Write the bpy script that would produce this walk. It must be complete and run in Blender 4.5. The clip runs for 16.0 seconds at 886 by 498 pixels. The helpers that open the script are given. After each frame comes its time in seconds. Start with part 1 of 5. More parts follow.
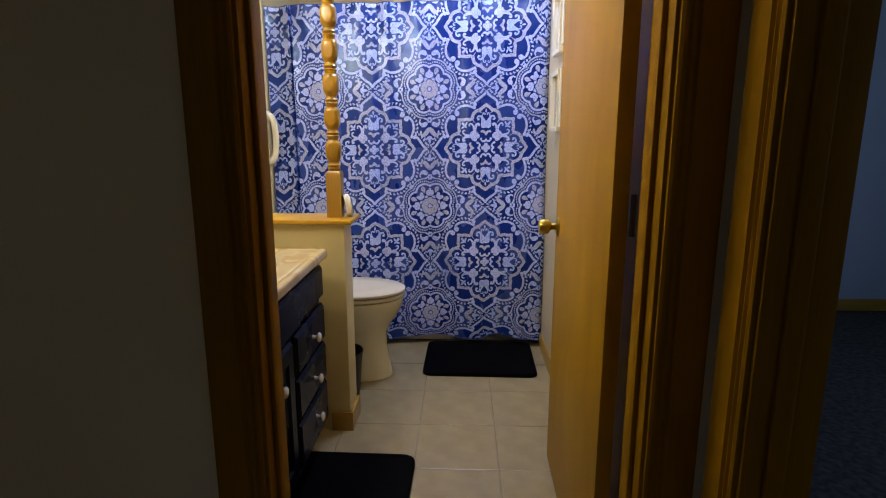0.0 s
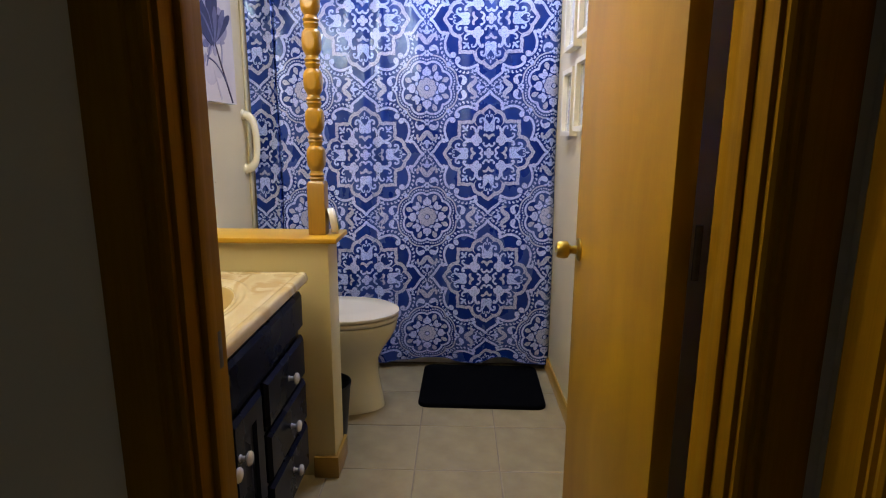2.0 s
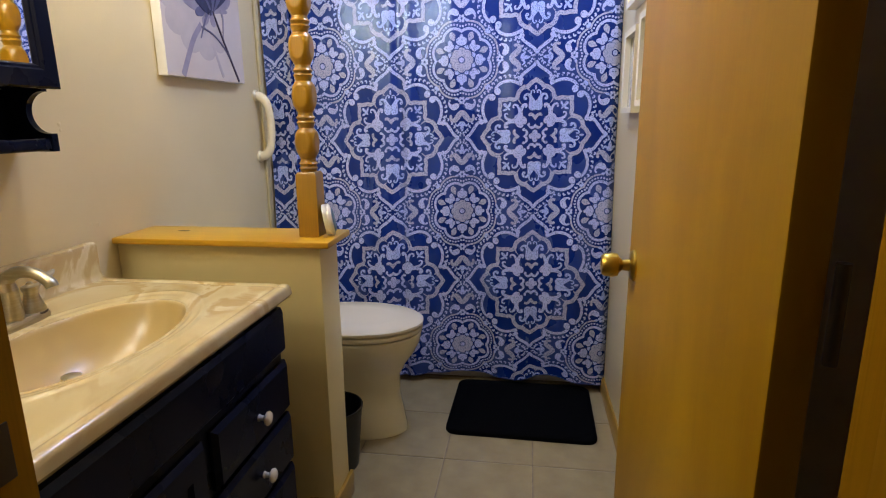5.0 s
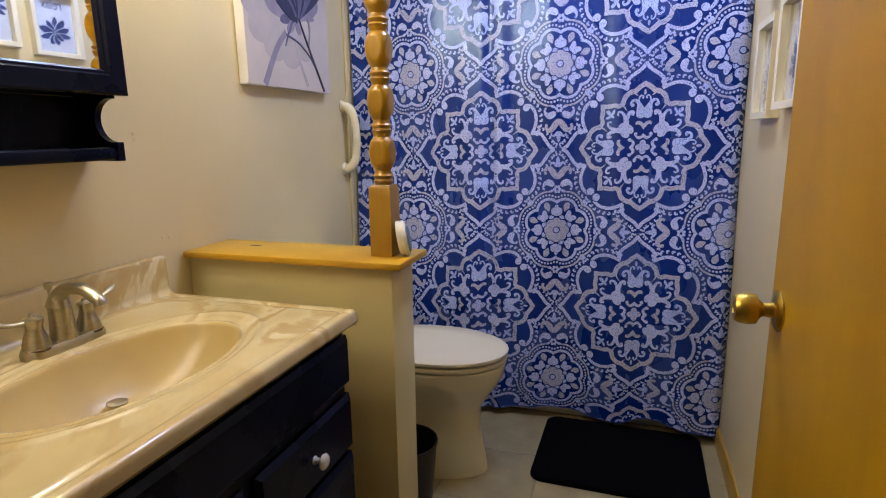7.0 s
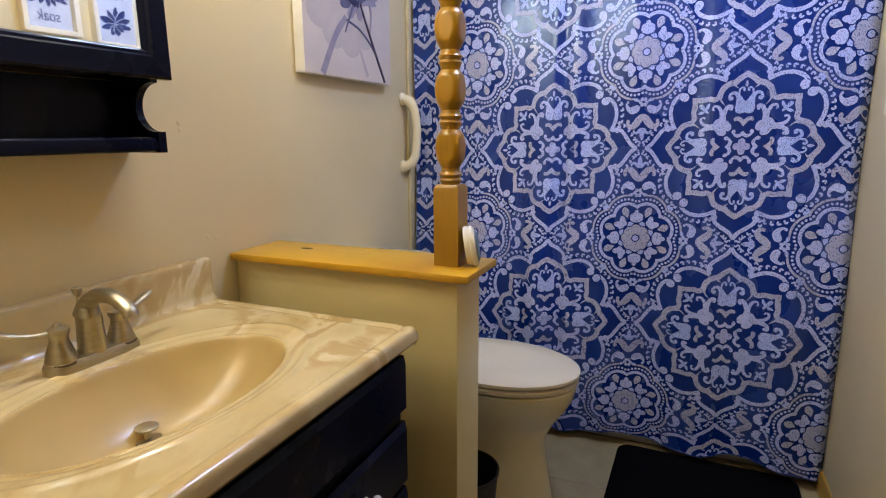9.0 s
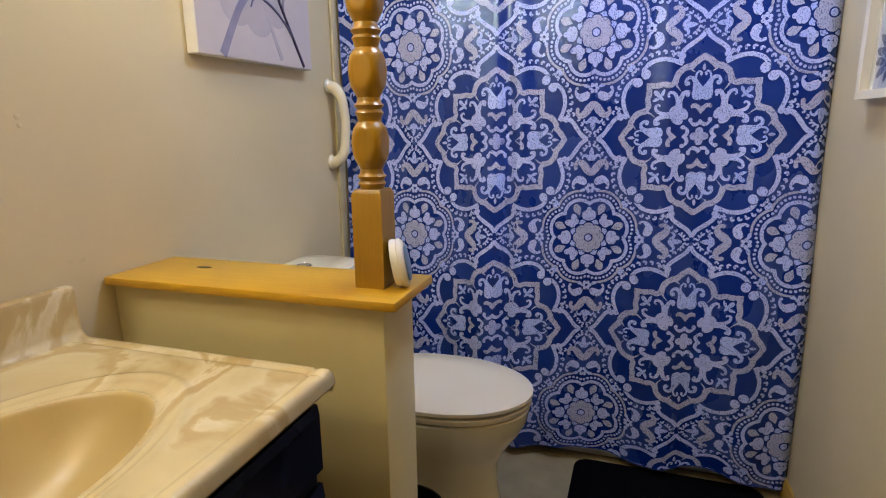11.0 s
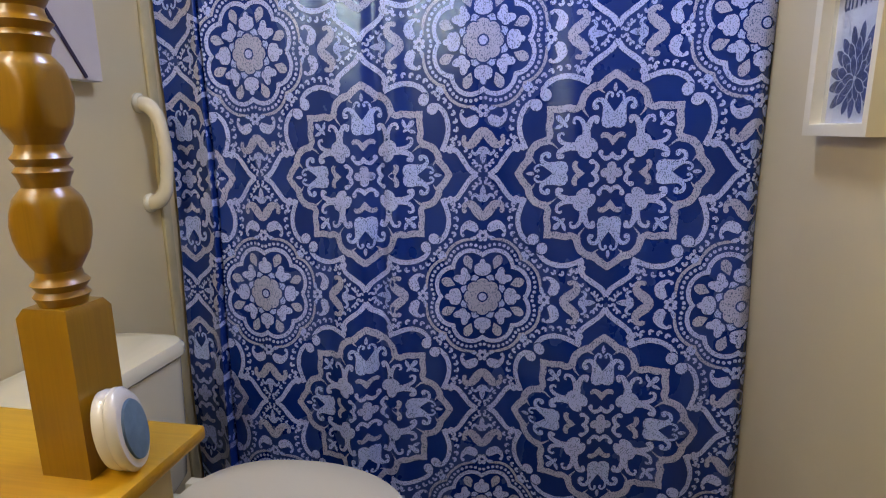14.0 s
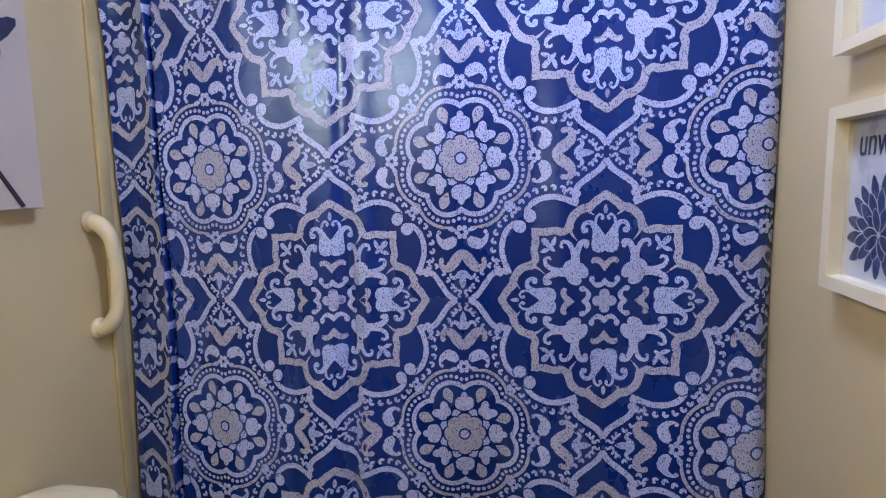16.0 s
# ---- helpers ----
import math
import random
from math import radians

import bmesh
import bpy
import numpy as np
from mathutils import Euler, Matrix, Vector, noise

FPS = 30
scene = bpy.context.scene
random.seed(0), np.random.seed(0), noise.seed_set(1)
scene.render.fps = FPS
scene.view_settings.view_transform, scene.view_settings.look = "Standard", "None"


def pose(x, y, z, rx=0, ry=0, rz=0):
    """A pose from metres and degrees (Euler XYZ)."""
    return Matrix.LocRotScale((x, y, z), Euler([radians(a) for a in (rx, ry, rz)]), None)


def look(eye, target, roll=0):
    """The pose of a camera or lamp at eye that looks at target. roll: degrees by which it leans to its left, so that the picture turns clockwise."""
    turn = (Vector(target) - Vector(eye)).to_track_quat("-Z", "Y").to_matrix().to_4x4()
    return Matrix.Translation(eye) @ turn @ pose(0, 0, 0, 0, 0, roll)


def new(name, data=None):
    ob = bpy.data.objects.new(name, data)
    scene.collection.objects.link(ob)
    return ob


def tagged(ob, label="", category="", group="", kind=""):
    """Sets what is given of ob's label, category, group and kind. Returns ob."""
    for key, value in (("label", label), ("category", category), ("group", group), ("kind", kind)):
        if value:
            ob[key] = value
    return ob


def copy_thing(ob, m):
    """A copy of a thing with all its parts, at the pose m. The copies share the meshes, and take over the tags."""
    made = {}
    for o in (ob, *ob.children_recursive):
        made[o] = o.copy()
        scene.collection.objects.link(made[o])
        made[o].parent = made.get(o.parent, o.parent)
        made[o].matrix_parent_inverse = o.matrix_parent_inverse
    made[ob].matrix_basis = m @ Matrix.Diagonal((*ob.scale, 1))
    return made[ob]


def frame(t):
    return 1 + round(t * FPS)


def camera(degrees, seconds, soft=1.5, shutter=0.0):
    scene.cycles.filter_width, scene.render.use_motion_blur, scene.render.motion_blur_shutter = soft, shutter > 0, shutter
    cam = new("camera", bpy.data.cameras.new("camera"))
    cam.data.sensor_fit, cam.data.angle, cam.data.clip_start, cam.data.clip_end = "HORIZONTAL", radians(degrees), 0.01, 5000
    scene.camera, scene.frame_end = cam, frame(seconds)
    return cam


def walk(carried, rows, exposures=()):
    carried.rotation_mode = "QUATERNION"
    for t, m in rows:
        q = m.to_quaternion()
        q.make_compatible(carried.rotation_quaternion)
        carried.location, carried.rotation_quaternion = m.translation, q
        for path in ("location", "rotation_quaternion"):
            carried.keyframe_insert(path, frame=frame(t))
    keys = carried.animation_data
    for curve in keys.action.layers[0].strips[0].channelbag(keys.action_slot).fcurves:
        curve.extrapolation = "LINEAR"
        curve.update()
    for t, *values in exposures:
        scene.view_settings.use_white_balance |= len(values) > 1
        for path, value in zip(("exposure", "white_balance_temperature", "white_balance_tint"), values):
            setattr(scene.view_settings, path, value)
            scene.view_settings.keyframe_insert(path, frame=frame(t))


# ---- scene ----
cam = camera(76.4, 16.0, soft=1.1)
PATH = [
    (0, (0.1131, -0.0931, 1.2191), (0.0478, 1.8638, 0.8112), -0.04),
    (0.5, (0.1072, -0.0090, 1.2175), (0.0498, 1.9485, 0.8116), -0.05),
    (1, (0.1011, 0.0639, 1.2246), (0.0487, 2.0215, 0.8188), 0.15),
    (1.5, (0.0950, 0.1387, 1.2329), (0.0446, 2.0963, 0.8261), 0.25),
    (2, (0.0910, 0.2078, 1.2320), (0.0406, 2.1657, 0.8273), 0.25),
    (2.5, (0.0952, 0.2749, 1.2212), (0.0377, 2.2333, 0.8194), 0.05),
    (3, (0.1203, 0.3471, 1.2159), (0.0380, 2.3028, 0.8058), -0.14),
    (3.2, (0.1324, 0.3692, 1.2095), (0.0361, 2.3242, 0.7990), -0.33),
    (5.3, (0.2244, 0.6472, 1.2088), (-0.1174, 2.5650, 0.7556), -0.81),
    (5.5, (0.2294, 0.6703, 1.2072), (-0.1502, 2.5818, 0.7577), -0.99),
    (6, (0.2374, 0.7203, 1.2082), (-0.2296, 2.6154, 0.7718), -1.06),
    (6.5, (0.2306, 0.7664, 1.1999), (-0.3176, 2.6445, 0.7851), -1.13),
    (7, (0.2017, 0.8086, 1.1902), (-0.4146, 2.6691, 0.7920), -0.90),
    (7.5, (0.1778, 0.8507, 1.1856), (-0.5129, 2.6858, 0.7916), -0.68),
    (8, (0.1509, 0.8888, 1.1798), (-0.6089, 2.6969, 0.7883), -0.36),
    (8.2, (0.1379, 0.9058, 1.1789), (-0.6478, 2.7027, 0.7868), -0.25),
    (10.3, (0.0670, 1.0869, 1.1729), (-0.6772, 2.8970, 0.7608), -0.86),
    (10.5, (0.0649, 1.1168, 1.1784), (-0.6465, 2.9378, 0.7568), -0.97),
    (11, (0.0559, 1.1878, 1.1815), (-0.5618, 3.0397, 0.7472), -0.90),
    (11.5, (0.0529, 1.2557, 1.1847), (-0.4698, 3.1334, 0.7362), -0.83),
    (12, (0.0481, 1.3270, 1.1718), (-0.3858, 3.2282, 0.7280), -0.47),
    (12.5, (0.0601, 1.4080, 1.1714), (-0.3246, 3.3196, 0.7267), -0.29),
    (13, (0.0749, 1.4927, 1.1862), (-0.2889, 3.4078, 0.7387), -0.30),
    (13.5, (0.0825, 1.5724, 1.2087), (-0.2712, 3.4915, 0.7707), -0.40),
    (14, (0.0961, 1.6459, 1.2382), (-0.2652, 3.5686, 0.8229), -0.60),
    (14.5, (0.1024, 1.7062, 1.2793), (-0.2593, 3.6351, 0.8942), -0.81),
    (15, (0.1128, 1.7545, 1.3194), (-0.2545, 3.6905, 0.9773), -0.81),
    (15.5, (0.1212, 1.7928, 1.3602), (-0.2510, 3.7354, 1.0641), -0.91),
    (16, (0.1226, 1.8151, 1.3956), (-0.2424, 3.7668, 1.1548), -1.02),
]
EXPOSURE = [(0, 0.0), (3, -0.08), (6, -0.14), (10.5, -0.14), (12, -0.2), (14, -0.42), (16, -0.38)]
walk(cam, [(t, look(eye, target, roll)) for t, eye, target, roll in PATH], EXPOSURE)

# ---- world and light ----
world = bpy.data.worlds.new("night_outside")
scene.world = world
world.use_nodes = True
world.node_tree.nodes["Background"].inputs[0].default_value = (0.05, 0.07, 0.12, 1)
world.node_tree.nodes["Background"].inputs[1].default_value = 0.02

LAMP_POWER = 74.0        # strength of the vanity globes
LAMP_COLOUR = (1.03, 0.96, 0.80)
CEILING_POWER = 66.0     # strength of the unseen, added cool ceiling dome
CEILING_COLOUR = (0.76, 0.93, 1.52)
# power of the lamp in the added bedroom window
BED_WINDOW_WATTS = 15.0

# ---- materials ----


def material(name, colour, second=None, scale=6.0, rough=0.5, metal=0.0, bump=0.0, bump_scale=80.0,
             stretch=(1, 1, 1), speck=None, coat=0.0, rough_vary=0.08, sharp=(0.35, 0.65)):
    """Base colour in two tones at a coarse scale, fine grain, bump and uneven gloss."""
    m = bpy.data.materials.new(name)
    m.use_nodes = True
    nt = m.node_tree
    b = nt.nodes["Principled BSDF"]
    co = nt.nodes.new("ShaderNodeTexCoord")
    mp = nt.nodes.new("ShaderNodeMapping")
    mp.inputs["Scale"].default_value = stretch
    nt.links.new(co.outputs["Object"], mp.inputs["Vector"])
    coarse = nt.nodes.new("ShaderNodeTexNoise")
    coarse.inputs["Scale"].default_value = scale
    coarse.inputs["Detail"].default_value = 6
    nt.links.new(mp.outputs[0], coarse.inputs["Vector"])
    ramp = nt.nodes.new("ShaderNodeValToRGB")
    second = second or tuple(c * 0.82 for c in colour)
    ramp.color_ramp.elements[0].color = (*second, 1)
    ramp.color_ramp.elements[1].color = (*colour, 1)
    ramp.color_ramp.elements[0].position, ramp.color_ramp.elements[1].position = sharp
    nt.links.new(coarse.outputs["Fac"], ramp.inputs[0])
    last = ramp.outputs[0]
    fine = nt.nodes.new("ShaderNodeTexNoise")
    fine.inputs["Scale"].default_value = bump_scale
    fine.inputs["Detail"].default_value = 4
    nt.links.new(mp.outputs[0], fine.inputs["Vector"])
    if speck:
        amount, tone = speck
        sr = nt.nodes.new("ShaderNodeValToRGB")
        sr.label = "specks"
        sr.color_ramp.elements[0].position, sr.color_ramp.elements[1].position = 0.40, 0.46
        sr.color_ramp.elements[0].color = (amount, amount, amount, 1)
        sr.color_ramp.elements[1].color = (0, 0, 0, 1)
        nt.links.new(fine.outputs["Fac"], sr.inputs[0])
        mix = nt.nodes.new("ShaderNodeMix")
        mix.data_type = "RGBA"
        nt.links.new(sr.outputs[0], mix.inputs["Factor"])
        nt.links.new(last, mix.inputs["A"])
        mix.inputs["B"].default_value = (*tone, 1)
        last = mix.outputs["Result"]
    nt.links.new(last, b.inputs["Base Color"])
    rr = nt.nodes.new("ShaderNodeMapRange")
    rr.inputs["To Min"].default_value = max(0.02, rough - rough_vary)
    rr.inputs["To Max"].default_value = min(1, rough + rough_vary)
    nt.links.new(coarse.outputs["Fac"], rr.inputs["Value"])
    nt.links.new(rr.outputs[0], b.inputs["Roughness"])
    b.inputs["Metallic"].default_value = metal
    b.inputs["Coat Weight"].default_value = coat
    b.inputs["Coat Roughness"].default_value = 0.12
    if bump:
        bp = nt.nodes.new("ShaderNodeBump")
        bp.inputs["Strength"].default_value = bump
        bp.inputs["Distance"].default_value = 0.002
        nt.links.new(fine.outputs["Fac"], bp.inputs["Height"])
        nt.links.new(bp.outputs[0], b.inputs["Normal"])
    return m


def wood(name, light, dark, axis="z", rough=0.32, coat=0.3, pore=0.90):
    """Stained wood: long grain along one axis, flame-like figure and fine pores."""
    m = bpy.data.materials.new(name)
    m.use_nodes = True
    nt = m.node_tree
    b = nt.nodes["Principled BSDF"]
    co = nt.nodes.new("ShaderNodeTexCoord")
    figure, pores = nt.nodes.new("ShaderNodeTexNoise"), nt.nodes.new("ShaderNodeTexNoise")
    for tex, across, along, detail in ((figure, 4.5, 1.9, 5), (pores, 160.0, 5.0, 3)):
        mp = nt.nodes.new("ShaderNodeMapping")
        mp.inputs["Scale"].default_value = [along if a == axis else across for a in "xyz"]
        nt.links.new(co.outputs["Object"], mp.inputs["Vector"])
        nt.links.new(mp.outputs[0], tex.inputs["Vector"])
        tex.inputs["Scale"].default_value = 1.0
        tex.inputs["Detail"].default_value = detail
        tex.inputs["Distortion"].default_value = 0.8
    ramp = nt.nodes.new("ShaderNodeValToRGB")
    ramp.color_ramp.elements[0].color, ramp.color_ramp.elements[1].color = (*dark, 1), (*light, 1)
    ramp.color_ramp.elements[0].position, ramp.color_ramp.elements[1].position = 0.3, 0.72
    nt.links.new(figure.outputs["Fac"], ramp.inputs[0])
    mix = nt.nodes.new("ShaderNodeMix")
    mix.data_type = "RGBA"
    mix.blend_type = "MULTIPLY"
    pr = nt.nodes.new("ShaderNodeMapRange")
    pr.inputs["From Min"].default_value, pr.inputs["From Max"].default_value = 0.35, 0.6
    pr.inputs["To Min"].default_value, pr.inputs["To Max"].default_value = pore, 1.0
    nt.links.new(pores.outputs["Fac"], pr.inputs["Value"])
    mix.inputs["Factor"].default_value = 1.0
    nt.links.new(ramp.outputs[0], mix.inputs["A"])
    nt.links.new(pr.outputs[0], mix.inputs["B"])
    nt.links.new(mix.outputs["Result"], b.inputs["Base Color"])
    b.inputs["Roughness"].default_value = rough
    b.inputs["Coat Weight"].default_value = coat
    b.inputs["Coat Roughness"].default_value = 0.22
    bp = nt.nodes.new("ShaderNodeBump")
    bp.inputs["Strength"].default_value = 0.12
    bp.inputs["Distance"].default_value = 0.001
    nt.links.new(pores.outputs["Fac"], bp.inputs["Height"])
    nt.links.new(bp.outputs[0], b.inputs["Normal"])
    return m


def marble(name):
    """Cultured marble: cream with tan swirls under a glossy gel coat."""
    m = bpy.data.materials.new(name)
    m.use_nodes = True
    nt = m.node_tree
    b = nt.nodes["Principled BSDF"]
    co = nt.nodes.new("ShaderNodeTexCoord")
    mp = nt.nodes.new("ShaderNodeMapping")
    mp.inputs["Scale"].default_value = (3.2, 2.0, 1.2)
    mp.inputs["Rotation"].default_value = (0, 0, 0.5)
    nt.links.new(co.outputs["Object"], mp.inputs["Vector"])
    warp = nt.nodes.new("ShaderNodeTexNoise")
    warp.inputs["Scale"].default_value = 1.3
    warp.inputs["Detail"].default_value = 3
    warp.inputs["Distortion"].default_value = 1.2
    nt.links.new(mp.outputs[0], warp.inputs["Vector"])
    swirl = nt.nodes.new("ShaderNodeTexNoise")
    swirl.inputs["Scale"].default_value = 1.0
    swirl.inputs["Detail"].default_value = 7
    swirl.inputs["Roughness"].default_value = 0.5
    swirl.inputs["Distortion"].default_value = 2.0
    nt.links.new(mp.outputs[0], swirl.inputs["Vector"])
    ramp = nt.nodes.new("ShaderNodeValToRGB")
    e = ramp.color_ramp.elements
    e[0].position, e[0].color = 0.34, (0.55, 0.435, 0.215, 1)
    e[1].position, e[1].color = 0.46, (0.60, 0.49, 0.265, 1)
    for p, c in ((0.510, (0.46, 0.325, 0.135, 1)), (0.550, (0.48, 0.35, 0.150, 1)), (0.575, (0.66, 0.55, 0.33, 1)), (0.63, (0.56, 0.445, 0.225, 1)), (0.67, (0.47, 0.335, 0.14, 1)), (0.72, (0.57, 0.46, 0.24, 1))):
        k = e.new(p)
        k.color = c
    nt.links.new(swirl.outputs["Fac"], ramp.inputs[0])
    mix = nt.nodes.new("ShaderNodeMix")
    mix.data_type = "RGBA"
    mix.inputs["A"].default_value = (0.545, 0.425, 0.200, 1)
    nt.links.new(ramp.outputs[0], mix.inputs["B"])
    wide = nt.nodes.new("ShaderNodeMapRange")
    wide.inputs["From Min"].default_value, wide.inputs["From Max"].default_value = 0.36, 0.54
    nt.links.new(warp.outputs["Fac"], wide.inputs["Value"])
    nt.links.new(wide.outputs[0], mix.inputs["Factor"])
    nt.links.new(mix.outputs["Result"], b.inputs["Base Color"])
    b.inputs["Roughness"].default_value = 0.22
    b.inputs["Coat Weight"].default_value = 0.25
    b.inputs["Coat Roughness"].default_value = 0.05
    return m


def cloth(name, colour, second, speck=None, rough=0.42):
    """Satin curtain cloth: horizontal slubs that catch the light, soft sheen."""
    m = material(name, colour, second, scale=7, rough=rough, bump=0.0, bump_scale=420, speck=speck, stretch=(1.0, 1.0, 0.6))
    for node in m.node_tree.nodes:
        if node.label == "specks":
            node.color_ramp.elements[0].position, node.color_ramp.elements[1].position = 0.395, 0.450
    nt = m.node_tree
    b = nt.nodes["Principled BSDF"]
    co = nt.nodes.new("ShaderNodeTexCoord")
    mp = nt.nodes.new("ShaderNodeMapping")
    mp.inputs["Scale"].default_value = (9, 9, 420)
    nt.links.new(co.outputs["Object"], mp.inputs["Vector"])
    slub = nt.nodes.new("ShaderNodeTexNoise")
    slub.inputs["Scale"].default_value = 1.0
    slub.inputs["Detail"].default_value = 3
    nt.links.new(mp.outputs[0], slub.inputs["Vector"])
    bp = nt.nodes.new("ShaderNodeBump")
    bp.inputs["Strength"].default_value = 0.36
    bp.inputs["Distance"].default_value = 0.0010
    nt.links.new(slub.outputs["Fac"], bp.inputs["Height"])
    nt.links.new(bp.outputs[0], b.inputs["Normal"])
    b.inputs["Specular IOR Level"].default_value = 1.0
    # blue tint puts the cool colour of the highlight into the cloth itself
    b.inputs["Specular Tint"].default_value = (0.55, 0.76, 1.0, 1)
    return m


M_WALL = material("beige_wall_paint", (0.66, 0.545, 0.32), (0.62, 0.51, 0.285), scale=2.2, rough=0.38, bump=0.10, bump_scale=90)
M_PONY = material("cream_wall_paint", (0.68, 0.57, 0.285), (0.64, 0.53, 0.255), scale=3, rough=0.36, bump=0.06, bump_scale=60)
M_HALL = material("grey_hall_paint", (0.80, 0.72, 0.52), (0.76, 0.68, 0.48), scale=2, rough=0.6, bump=0.08, bump_scale=110)
M_BED = material("blue_grey_bedroom_paint", (0.36, 0.42, 0.50), (0.33, 0.39, 0.47), scale=2, rough=0.6, bump=0.06)
M_CEIL = material("ceiling_paint", (0.74, 0.71, 0.66), (0.70, 0.67, 0.62), scale=3, rough=0.8, bump=0.2, bump_scale=120)
M_TILE = material("beige_floor_tile", (0.35, 0.275, 0.140), (0.28, 0.215, 0.105), scale=11, rough=0.32, bump=0.05, bump_scale=55, speck=(0.25, (0.30, 0.24, 0.17)))
M_GROUT = material("tan_grout", (0.30, 0.24, 0.17), (0.22, 0.17, 0.12), scale=30, rough=0.85, bump=0.3, bump_scale=200)
M_CARPET = material("grey_carpet", (0.075, 0.068, 0.058), (0.022, 0.020, 0.018), scale=38, rough=0.95, bump=0.9, bump_scale=260)
# hall carpet is unseen; its pale tone bounces light onto the hall walls
M_HALL_CARPET = material("beige_hall_carpet", (0.42, 0.36, 0.28), (0.32, 0.27, 0.20), scale=60, rough=0.95, bump=0.9, bump_scale=260)
M_DOOR = wood("honey_birch_veneer", (0.43, 0.232, 0.003), (0.33, 0.165, 0.002), "z", rough=0.5, coat=0.0, pore=0.97)
M_TRIM = wood("stained_oak_trim", (0.32, 0.160, 0.004), (0.24, 0.112, 0.003), "z", rough=0.6, coat=0.0)
M_TRIM.node_tree.nodes["Principled BSDF"].inputs["Specular IOR Level"].default_value = 0.04
M_DOOR.node_tree.nodes["Principled BSDF"].inputs["Specular IOR Level"].default_value = 0.2
M_TRIM_Y = wood("stained_oak_base", (0.42, 0.245, 0.035), (0.33, 0.18, 0.024), "y", rough=0.34, coat=0.25)
M_TRIM_X = wood("stained_oak_cross", (0.42, 0.245, 0.035), (0.33, 0.18, 0.024), "x", rough=0.34, coat=0.25)
M_CAP = wood("golden_pine_cap", (0.60, 0.335, 0.012), (0.50, 0.26, 0.008), "x", rough=0.36, coat=0.15)
M_POST = wood("golden_oak_turning", (0.36, 0.190, 0.004), (0.27, 0.130, 0.003), "z", rough=0.30, coat=0.28)
M_NAVY = material("navy_cabinet_paint", (0.0035, 0.005, 0.016), (0.0025, 0.0035, 0.011), scale=5, rough=0.28, bump=0.05, bump_scale=40)
M_NAVY.node_tree.nodes["Principled BSDF"].inputs["Specular IOR Level"].default_value = 0.10
M_MARBLE = marble("cream_cultured_marble")
# veinless basin; the tan of light bouncing in the bowl is in its colour
M_BASIN = material("bounce_tinted_gel_coat", (0.53, 0.395, 0.165), (0.48, 0.345, 0.135), scale=5, rough=0.30, coat=0.12, rough_vary=0.04, sharp=(0.25, 0.75))
M_NICKEL = material("brushed_nickel", (0.50, 0.455, 0.345), (0.42, 0.38, 0.28), scale=40, rough=0.36, metal=1.0, stretch=(1, 1, 6), bump=0.04, bump_scale=300)
M_CHROME = material("chrome", (0.75, 0.75, 0.74), rough=0.10, metal=1.0, rough_vary=0.03)
M_BRASS = material("aged_brass", (0.58, 0.40, 0.07), (0.46, 0.30, 0.05), scale=25, rough=0.36, metal=1.0)
M_IRON = material("dark_hinge_metal", (0.10, 0.075, 0.05), rough=0.45, metal=1.0)
M_PORCELAIN = material("white_porcelain", (0.74, 0.68, 0.50), (0.72, 0.66, 0.48), scale=2, rough=0.12, coat=0.5, rough_vary=0.02)
M_SEAT = material("cream_seat_plastic", (0.66, 0.59, 0.45), (0.64, 0.57, 0.43), scale=3, rough=0.22, rough_vary=0.03)
M_KNOB = material("white_ceramic", (0.80, 0.76, 0.68), rough=0.16, coat=0.4)
M_BAR = material("cream_bar_plastic", (0.74, 0.66, 0.46), rough=0.25, coat=0.2)
M_MAT = material("black_bath_mat_pile", (0.003, 0.003, 0.0035), (0.0015, 0.0015, 0.002), scale=40, rough=0.95, bump=1.0, bump_scale=300)
M_MAT.node_tree.nodes["Principled BSDF"].inputs["Specular IOR Level"].default_value = 0.03
M_BIN = material("black_plastic", (0.005, 0.005, 0.005), rough=0.45)
M_CREAM = material("cream_frame_paint", (0.78, 0.70, 0.52), (0.74, 0.66, 0.47), scale=10, rough=0.42, bump=0.05)
M_PRINT = material("print_paper", (0.60, 0.60, 0.63), (0.54, 0.54, 0.58), scale=8, rough=0.3)
M_INK = material("indigo_print_ink", (0.035, 0.05, 0.16), (0.02, 0.03, 0.09), scale=30, rough=0.4)
M_INK_BLUE = material("blue_print_ink", (0.06, 0.13, 0.38), (0.03, 0.06, 0.22), scale=25, rough=0.4)
M_CANVAS = material("grey_canvas", (0.56, 0.49, 0.45), (0.48, 0.42, 0.40), scale=4, rough=0.75, bump=0.25, bump_scale=400)
M_CANVAS_EDGE = material("white_canvas_edge", (0.78, 0.75, 0.70), rough=0.8, bump=0.2, bump_scale=400)
M_PETAL_DARK = material("ink_blue_petal", (0.030, 0.034, 0.095), (0.018, 0.019, 0.055), scale=30, rough=0.75, stretch=(1, 6, 1))
M_PETAL_MID = material("smoke_blue_petal", (0.12, 0.115, 0.20), (0.075, 0.075, 0.15), scale=20, rough=0.75)
M_PETAL_PALE = material("pale_mauve_petal", (0.45, 0.395, 0.39), (0.39, 0.345, 0.35), scale=12, rough=0.75)
M_STEM = material("dark_violet_stem", (0.035, 0.022, 0.055), rough=0.75)
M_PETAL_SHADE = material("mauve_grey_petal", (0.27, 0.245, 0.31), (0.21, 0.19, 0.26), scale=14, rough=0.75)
M_CLOTH = cloth("navy_satin", (0.003, 0.027, 0.225), (0.002, 0.019, 0.175), rough=0.27)
